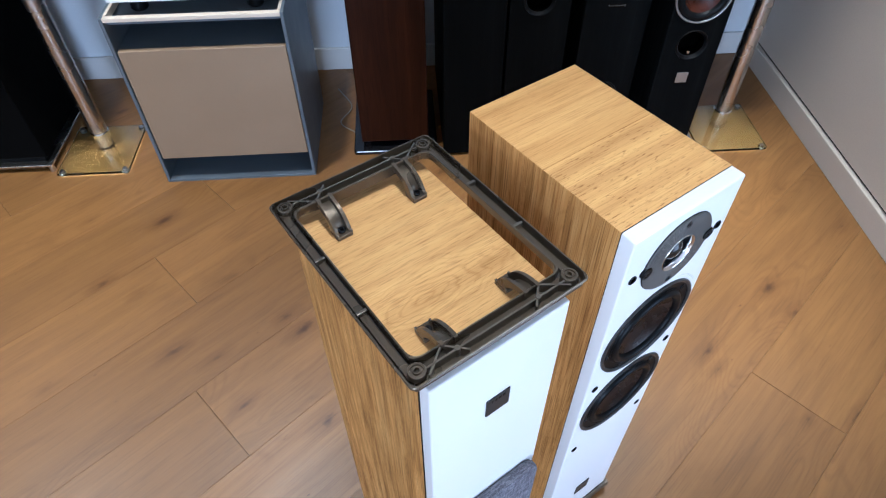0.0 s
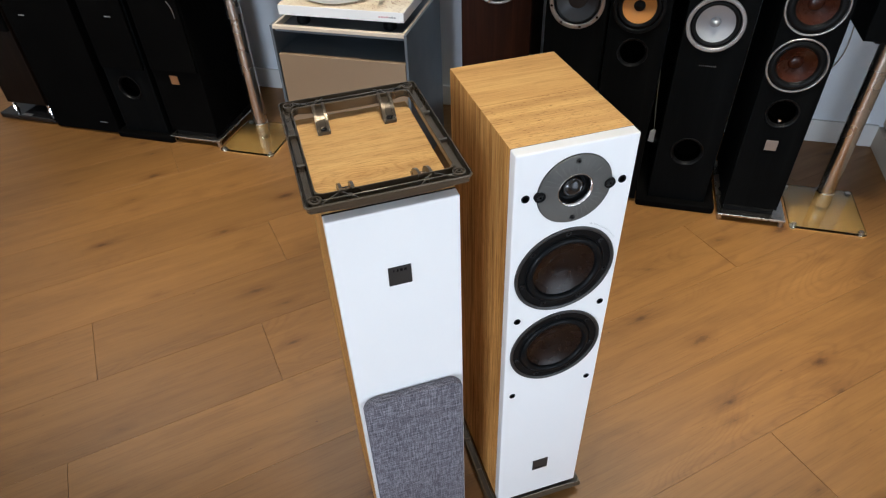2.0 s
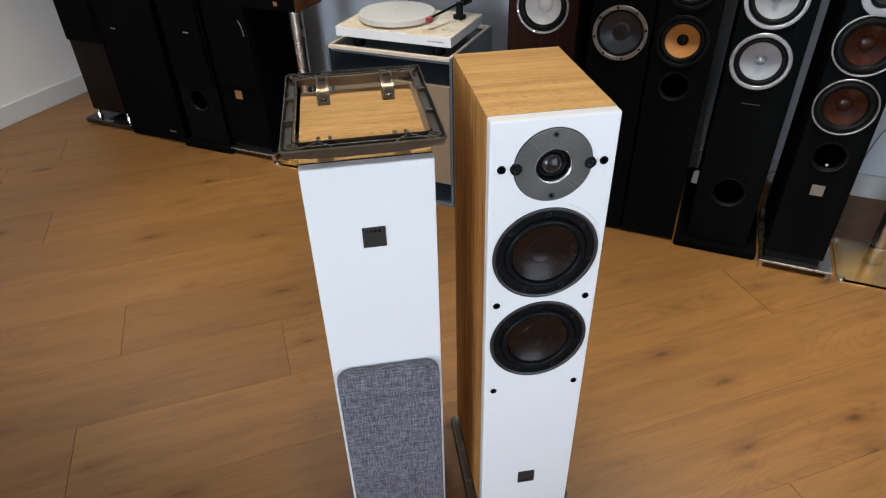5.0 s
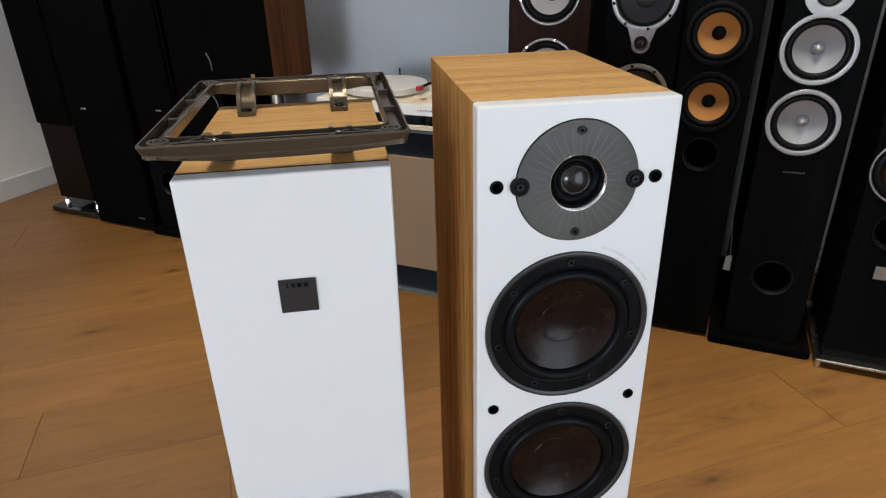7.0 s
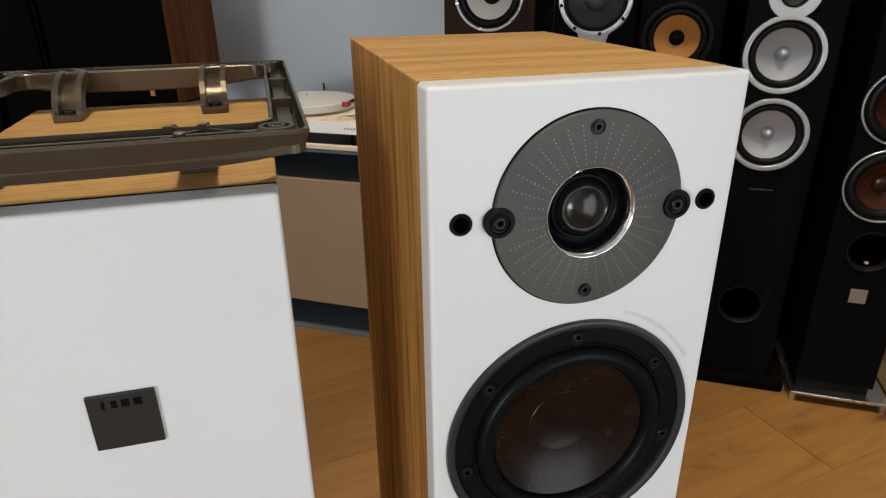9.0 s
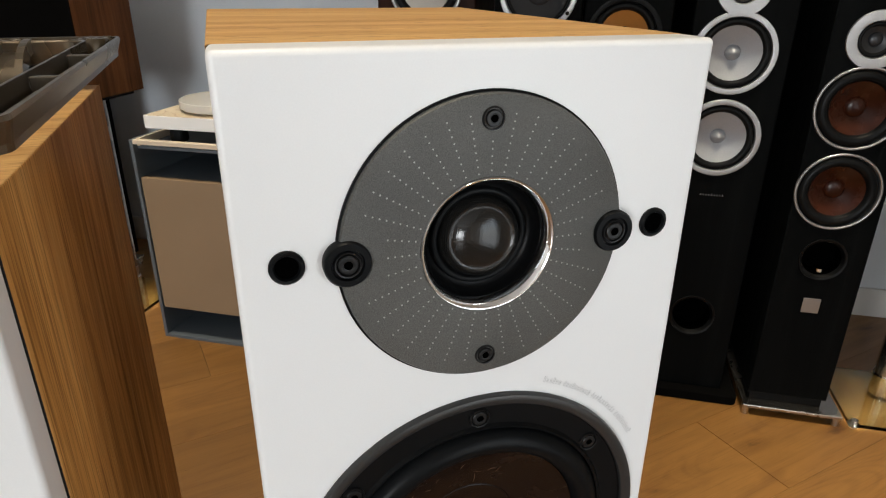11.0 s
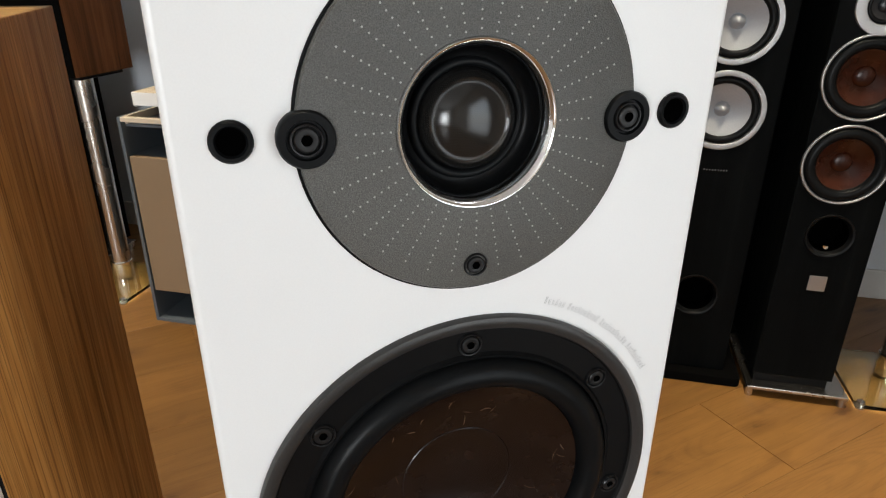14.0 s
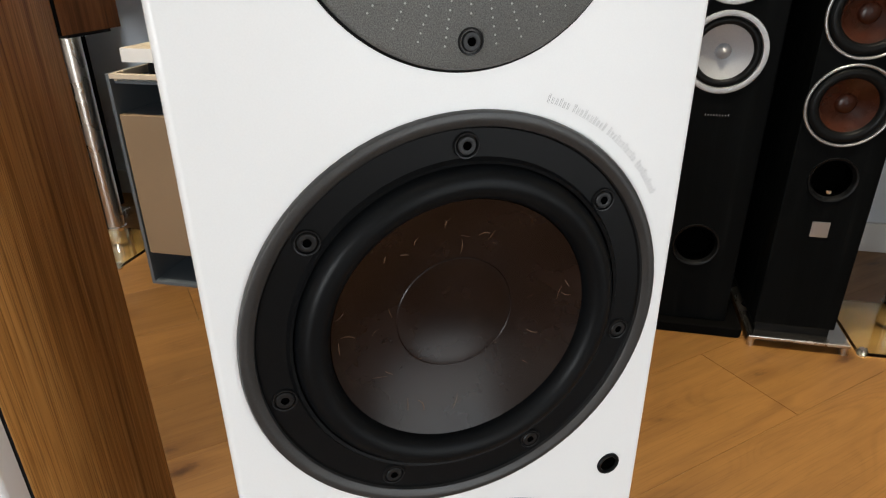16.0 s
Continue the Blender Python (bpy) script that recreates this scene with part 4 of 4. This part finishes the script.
# black tower with two yellow cones
t = tower(0.429, 1.893, 0.01, 0.190, 0.57, 1.22, BLACK_ASH, "black tower loudspeaker with two yellow woven cones", [(-0.005, 1.105, 0.070), (-0.005, 0.921, 0.074), (-0.005, 0.741, 0.074), (-0.004, 0.592, 0.044)])
for z, cap in ((0.921, 0.018), (0.741, 0.018)):
    driver(t, -0.005, z, 0.082, 0.012, BLACK_RUBBER, YELLOW_CONE, 0.052, cap, BLACK_RUBBER, 0.014, 0.010, label="yellow woven cone in a black rubber rim", pointed=True)
driver(t, -0.005, 1.105, 0.076, 0.010, BLACK_RUBBER, DARK_CONE, 0.052, 0.018, BLACK_RUBBER, 0.016, 0.006)
port(t, -0.004, 0.592, 0.044)

# black tower with bright metal cones on a wide black base
t = tower(0.672, 1.898, 0.028, 0.208, 0.57, 1.14, BLACK_ASH, "black tower loudspeaker with silver metal cones on a black base", [(-0.010, 1.020, 0.046), (-0.010, 0.888, 0.078), (-0.010, 0.701, 0.078), (0, 0.239, 0.050)])
for z in (0.888, 0.701):
    driver(t, -0.010, z, 0.0885, 0.013, SILVER, ALU_CONE, 0.058, 0.017, ALU_CONE, 0.018, 0.020, label="silver metal cone with a pointed centre and wide silver ring", pointed=True)
driver(t, -0.010, 1.020, 0.056, 0.026, SILVER, DARK_CONE, 0.024, 0.010, DARK_CONE, 0.006, 0.003, name="tweeter", label="tweeter in a wide silver ring")
port(t, 0, 0.239, 0.050)
bm = bmesh.new()
for k in range(9):
    box(bm, -0.030 + 0.0062 * k, -0.0285 + 0.0062 * k, -0.0008, 0.0, 0.5625, 0.5655 + (0.0012 if k % 4 == 0 else 0))
part("print_bar", bm, SILVER, t, "small pale maker's lettering drawn as bars")
base_slab(t, 0.285, -0.03, 0.58, 0.0, 0.028, BLACK_MATT, label="flat black base")

# black tower with red-brown fibre cones, badge and silver base
t = tower(0.928, 1.866, 0.052, 0.186, 0.33, 0.97, BLACK_ASH, "black tower loudspeaker with red-brown cones and silver rings", [(0, 0.926, 0.044), (0, 0.786, 0.079), (0, 0.602, 0.079), (0, 0.438, 0.046)])
for z in (0.786, 0.602):
    driver(t, -0.006, z, 0.0885, 0.006, SILVER, RED_CONE, 0.056, 0.022, RED_CONE, 0.020, 0.008, label="red-brown fibre cone in a thin silver ring")
driver(t, -0.006, 0.926, 0.058, 0.022, SILVER, DARK_CONE, 0.026, 0.014, DARK_CONE, 0.005, 0.006, name="tweeter", label="dome tweeter in a silver plate")
port(t, 0, 0.437, 0.046)
part("port_plug", turned([(0.009, 0.400), (0.009, 0.408), (0, 0.409)], 16, 0.004, 0.02), CHROME, t, "small shiny foil in the port")
part("badge", boxes((-0.019, 0.019, -0.002, 0.0, 0.298, 0.336), bevel=0.0005), SILVER, t, "small square silver badge")
part("silver_base", boxes((-0.105, 0.128, -0.028, 0.34, 0.022, 0.031), bevel=0.002), STEEL, t, "flat silver base plate")
for sx in (-0.095, 0.118):
    for y in (-0.016, 0.32):
        part("foot", turned([(0.010, 0.0), (0.010, 0.008), (0.010, 0.0225)], 16, sx, y), STEEL, t)
part("riser", boxes((-0.085, 0.085, 0.01, 0.31, 0.030, 0.053)), BLACK_PLASTIC, t)


def speaker_stand(u, v, height, label):
    s = empty("speaker_stand", ROOM @ pose(u, v, 0), label, "speaker stand", "glass and steel speaker stands")
    plate = part("glass_plate", slab(rounded_loop(-0.127, 0.127, -0.168, 0.105, 0.008, 4), 0.008, 0.018, 0.0015), PLATE_GLASS, s, "clear glass base plate")
    plate.visible_shadow = False
    for sx in (-1, 1):
        for fy in (-0.152, 0.089):
            part("foot", turned([(0.0, 0.0), (0.011, 0.0), (0.011, 0.008), (0.009, 0.0195), (0, 0.0195)], 16, sx * 0.111, fy), STEEL, s, "small steel round foot")
    part("pole", turned([(0.029, 0.06), (0.029, height - 0.012)], 32), STEEL, s, "brushed steel pole", True)
    part("collar", turned([(0.031, 0.0185), (0.032, 0.022), (0.032, 0.075), (0.029, 0.078)], 32), CHROME, s, "polished steel collar", True)
    part("top_plate", boxes((-0.075, 0.075, -0.09, 0.09, height - 0.012, height), bevel=0.002), BLACK_PLASTIC, s)
    return s


speaker_stand(-1.138, 2.040, 0.702, "tall steel speaker stand on a glass plate")
speaker_stand(1.200, 2.004, 0.680, "tall steel speaker stand on a glass plate, beside the beige wall")

t = tower(-1.178, 1.912, 0.702, 0.262, 0.245, 0.312, BLACK_MATT, "stand-mounted loudspeaker with black front and walnut sides", name="bookshelf_loudspeaker", side=WALNUT)
part("badge", boxes((0.033, 0.050, -0.002, 0.0, 0.721, 0.738)), COPPER_BADGE, t, "tiny copper badge")
t = tower(1.203, 1.895, 0.680, 0.235, 0.27, 0.34, BLACK_ASH, "black stand-mounted loudspeaker with one ringed driver", [(0, 0.785, 0.078)], name="bookshelf_loudspeaker")
driver(t, 0, 0.785, 0.083, 0.004, SILVER, DARK_CONE, 0.060, 0.024, DARK_CONE, 0.02, 0.006)

# the dark row along the left of the back wall
t = tower(-1.418, 1.930, 0.050, 0.235, 0.36, 1.08, BLACK_MATT, "black tower loudspeaker with a cloth front on a silver base", name="tower_loudspeaker")
part("badge", boxes((-0.036, 0.002, -0.002, 0.0, 0.282, 0.322), bevel=0.0005), COPPER_BADGE, t, "small square copper badge")
part("grille", slab(rounded_loop(-0.112, 0.112, 0.345, 1.12, 0.006, 3), -0.012, -0.0005, 0.003, True), BLACK_MATT, t, "black cloth grille")
part("silver_base", boxes((-0.120, 0.132, -0.022, 0.37, 0.022, 0.031), bevel=0.002), STEEL, t, "flat silver base plate")
for sx in (-0.11, 0.122):
    for y in (-0.012, 0.35):
        part("foot", turned([(0.010, 0.0), (0.010, 0.008), (0.010, 0.0225)], 16, sx, y), STEEL, t)
part("riser", boxes((-0.10, 0.10, 0.01, 0.34, 0.030, 0.051)), BLACK_PLASTIC, t)
for ring_z in (0.752, 0.592):
    bend = [(0.088 * math.cos(radians(a)), -0.0135, ring_z + 0.088 * math.sin(radians(a))) for a in range(-8, 42, 5)]
    part("driver_rim", tube(bend, 0.0018, 6), SILVER, t, "thin shiny rim of a driver showing through the cloth")

t = tower(-1.667, 1.922, 0.028, 0.225, 0.34, 1.10, BLACK_ASH, "black tower loudspeaker with a bass port on a black base", [(-0.010, 0.246, 0.050)])
port(t, -0.010, 0.246, 0.050)
part("grille", slab(rounded_loop(-0.105, 0.105, 0.34, 1.11, 0.006, 3), -0.012, -0.0005, 0.003, True), BLACK_MATT, t, "black cloth grille")
part("print_bar", boxes((0.010, 0.040, -0.0135, -0.012, 0.566, 0.571)), PAPER_GREY, t, "tiny pale label strip")
base_slab(t, 0.295, -0.028, 0.36, 0.0, 0.028, BLACK_MATT, label="flat black base")

t = tower(-1.988, 1.910, 0.008, 0.350, 0.36, 1.14, BLACK_MATT, "wide plain black tower loudspeaker")
part("print_bar", boxes((-0.105, -0.075, -0.0015, 0.0, 0.544, 0.549)), PAPER_GREY, t, "tiny pale label strip")
part("print_bar", boxes((0.085, 0.125, -0.0015, 0.0, 0.058, 0.062)), PAPER_GREY, t, "tiny pale label strip")

t = tower(-2.356, 1.962, 0.075, 0.230, 0.34, 1.10, DARK_OAK, "dark brown tower loudspeaker on chrome feet and black base")
part("grille", slab(rounded_loop(-0.113, 0.113, 0.445, 1.16, 0.006, 3), -0.014, -0.0005, 0.003, True), BLACK_MATT, t, "black cloth grille")
base_slab(t, 0.320, -0.035, 0.36, 0.006, 0.030, BLACK_GLOSS, label="black base plate")
for sx in (-1, 1):
    for y in (0.02, 0.30):
        part("chrome_foot", turned([(0.013, 0.029), (0.014, 0.036), (0.010, 0.052), (0.010, 0.076)], 16, sx * 0.105, y), CHROME, t, "chrome foot")
part("name_plate", boxes((-0.028, 0.028, -0.032, -0.012, 0.030, 0.0315)), SILVER, t, "small silver plate")


# ---- turntable and its cabinet ----
def media_cabinet(u, v):
    c = empty("media_cabinet", ROOM @ pose(u, v, 0), "blue-grey steel cabinet with a champagne front panel", "cabinet")
    w, d, h, th = 0.262, 0.44, 0.622, 0.010
    for name, row in (("side_panel", (-w, -w + th, 0, d, 0, h)), ("side_panel", (w - th, w, 0, d, 0, h)), ("top_panel", (-w + th, w - th, 0.018, d - 0.016, h - 0.028, h - 0.020)), ("bottom_panel", (-w + th, w - th, 0, d, 0, th)), ("back_panel", (-w + th, w - th, d - th, d, th, h - th))):
        part(name, boxes(row, bevel=0.0008), STEEL_BLUE, c)
    part("front_edge", boxes((-w + th, w - th, 0, 0.018, h - 0.012, h), bevel=0.001), BEIGE_EDGE, c, "pale beige raised front edge")
    part("back_edge", boxes((-w + th, w - th, d - 0.016, d, h - 0.012, h), bevel=0.001), BEIGE_EDGE, c, "pale beige raised back edge")
    for sx in (-1, 1):
        part("side_edge", boxes(tuple(sorted((sx * (w - th + 0.001), sx * (w - th - 0.008)))) + (0.018, d - 0.016, h - 0.021, h + 0.0005)), BEIGE_EDGE, c, "pale beige raised side edge")
    part("front_panel", boxes((-w + 0.013, w - 0.013, 0.004, 0.022, 0.103, 0.514), bevel=0.0015), CHAMPAGNE, c, "champagne lacquered front panel")
    for z in (0.505, 0.104):
        part("shelf", boxes((-w + th, w - th, 0.022, d - th, z, z + 0.008)), STEEL_BLUE, c, "inner shelf")
    return c


media_cabinet(-0.599, 1.822)


def turntable(u, v, z):
    s = empty("turntable", ROOM @ pose(u, v, z), "white turntable with a printed map-like top and frosted platter", "turntable")
    part("deck", slab(rounded_loop(-0.241, 0.241, 0.0, 0.335, 0.003, 3), 0.030, 0.0655, 0.001), WHITE_SATIN, s, "white lacquered deck")
    part("printed_top", slab(rounded_loop(-0.239, 0.239, 0.002, 0.333, 0.003, 3), 0.0657, 0.0664), MAP_PRINT, s, "cream printed top with brown lines")
    for x in (-0.17, 0.17):
        for y in (0.05, 0.28):
            part("foot", turned([(0.0, -0.013), (0.022, -0.013), (0.026, -0.007), (0.024, 0.020), (0.016, 0.031)], 20, x, y), BLACK_RUBBER, s, "black rubber foot")
    part("sub_platter", turned([(0.08, 0.0664), (0.08, 0.074)], 40, -0.055, 0.165), BEIGE_EDGE, s, "pale sub-platter")
    part("platter", turned([(0.0, 0.074), (0.147, 0.074), (0.150, 0.077), (0.150, 0.095), (0.148, 0.097), (0.0, 0.097)], 72, -0.055, 0.165), FROSTED, s, "frosted clear acrylic platter", True)
    part("spindle", turned([(0.0036, 0.097), (0.0036, 0.108), (0.0, 0.111)], 12, -0.055, 0.165), CHROME, s)
    arm = part("tonearm", tube([(0.178, 0.262, 0.122), (0.165, 0.200, 0.121), (0.128, 0.075, 0.108)], 0.0045, 8), BLACK_PLASTIC, s, "slim black tonearm")
    part("cartridge", boxes((0.118, 0.136, 0.056, 0.082, 0.098, 0.112), bevel=0.001), RED_PLASTIC, arm, "small red cartridge")
    part("arm_base", turned([(0.026, 0.0664), (0.026, 0.078), (0.014, 0.082), (0.014, 0.126), (0, 0.128)], 24, 0.175, 0.252), BLACK_PLASTIC, s, smooth=True)
    part("counterweight", tube([(0.182, 0.276, 0.123), (0.192, 0.312, 0.124)], 0.016, 16), BLACK_GLOSS, s)
    part("rest_pin", turned([(0.003, 0.0664), (0.003, 0.135), (0, 0.136)], 10, 0.195, 0.215), BLACK_PLASTIC, s)
    part("rear_pin", turned([(0.003, 0.0664), (0.003, 0.120), (0, 0.121)], 10, -0.075, 0.322), BLACK_PLASTIC, s)
    for k in range(7):
        x = 0.148 + 0.0095 * k
        part("print_bar", boxes((x, x + 0.006, -0.0006, 0.0006, 0.044, 0.0505 if k % 2 else 0.049)), PINK_PRINT if k < 4 else PAPER_GREY, s, "small printed lettering drawn as bars")
    return s


turntable(-0.600, 1.870, 0.615)


# ---- cables by the wall ----
def cable(label, *points):
    tagged(part("cable", tube(curve_points(points, 8), 0.0024, 6), CABLE, None, at=ROOM), label, "cable", "cables along the wall")


cable("pale loudspeaker cable hanging down the wall", (1.20, 2.42, 0.80), (1.23, 2.49, 0.62), (1.24, 2.50, 0.52), (1.24, 2.50, 0.39), (1.19, 2.50, 0.27), (1.14, 2.47, 0.10), (1.06, 2.42, 0.004))
cable("pale loudspeaker cable hanging down the wall", (-0.98, 2.47, 0.55), (-0.95, 2.46, 0.42), (-1.00, 2.47, 0.30), (-0.97, 2.44, 0.12), (-0.9, 2.40, 0.004))
cable("loose cable bundle lying on the floor behind the towers", (0.80, 2.44, 0.004), (0.86, 2.40, 0.05), (0.89, 2.45, 0.09), (0.84, 2.47, 0.04), (0.90, 2.36, 0.006), (0.86, 2.28, 0.004))
cable("thin cable lying by the cabinet", (-0.28, 2.35, 0.004), (-0.22, 2.22, 0.006), (-0.26, 2.12, 0.006), (-0.20, 2.05, 0.006))


tag = part("paper_tag", slab([(0.546, 0.150), (0.572, 0.146), (0.576, 0.196), (0.561, 0.206), (0.549, 0.197)], 2.098, 2.0995, 0.0003, True), PAPER_WHITE, None, at=ROOM)
tagged(tag, "small white paper tag hanging between two towers", "tag")
part("cord", tube(curve_points([(0.561, 2.0985, 0.204), (0.556, 2.11, 0.26), (0.550, 2.13, 0.33), (0.545, 2.15, 0.42)], 6), 0.0015, 6), CABLE, tag, "thin pale cord")


# ---- floor of wide oak planks, laid slantwise ----
def clip(poly, keep):
    out = []
    for a, b in zip(poly, poly[1:] + poly[:1]):
        ka, kb = keep(a), keep(b)
        if ka >= 0:
            out.append(a)
        if ka * kb < 0:
            k = ka / (ka - kb)
            out.append((a[0] + (b[0] - a[0]) * k, a[1] + (b[1] - a[1]) * k))
    return out


PLANK, FIRST, PLANK_TURN = 0.2585, 0.092, 10.0
KNOWN_ENDS = {-1: 1.294, 2: -0.397, 3: 0.186, 4: -0.305, 6: 0.643, 8: 0.090, 9: -0.910, 10: -0.690}
floor = setting("floor", boxes((UL - T, UR + T, VF - T, VB + T, -0.10, -0.004)), FLOOR_GAP, "wide oiled oak plank floor laid slantwise")
co, si = math.cos(radians(PLANK_TURN - ROOM_TURN)), math.sin(radians(PLANK_TURN - ROOM_TURN))
to_room = lambda p: (p[0] * co - p[1] * si, p[0] * si + p[1] * co)
from_room = lambda p: (p[0] * co + p[1] * si, -p[0] * si + p[1] * co)
rng = random.Random(4)
for row in range(-22, 22):
    q0, q1 = FIRST + PLANK * row, FIRST + PLANK * (row + 1)
    start = KNOWN_ENDS.get(row, rng.uniform(-1.0, 1.0))
    for k in range(-3, 4):
        p0, p1 = start + 2.1 * k, start + 2.1 * (k + 1)
        g, ge = 0.0002, 0.0006
        poly = [to_room(p) for p in ((p0 + ge, q0 + g), (p1 - ge, q0 + g), (p1 - ge, q1 - g), (p0 + ge, q1 - g))]
        for keep in (lambda p: p[0] - UL, lambda p: UR - p[0], lambda p: p[1] - VF, lambda p: VB - p[1]):
            poly = clip(poly, keep) if poly else poly
        if len(poly) < 3:
            continue
        loop = [from_room(p) for p in poly]
        cx, cy = (p0 + p1) / 2, (q0 + q1) / 2
        bm = bmesh.new()
        rings = [[bm.verts.new((x - cx - (x - cx) * inset / 1.05, y - cy - (y - cy) * inset / 0.13, z)) for x, y in loop] for z, inset in ((-0.004, 0.0), (-0.0005, 0.0), (0.0, 0.0005))]
        for a, b in zip(rings, rings[1:]):
            for i in range(len(a)):
                bm.faces.new((a[i], a[(i + 1) % len(a)], b[(i + 1) % len(a)], b[i]))
        bm.faces.new(rings[-1])
        part("plank", bm, FLOOR_OAK, floor, at=pose(0, 0, 0, 0, 0, PLANK_TURN - ROOM_TURN) @ pose(cx, cy, 0))
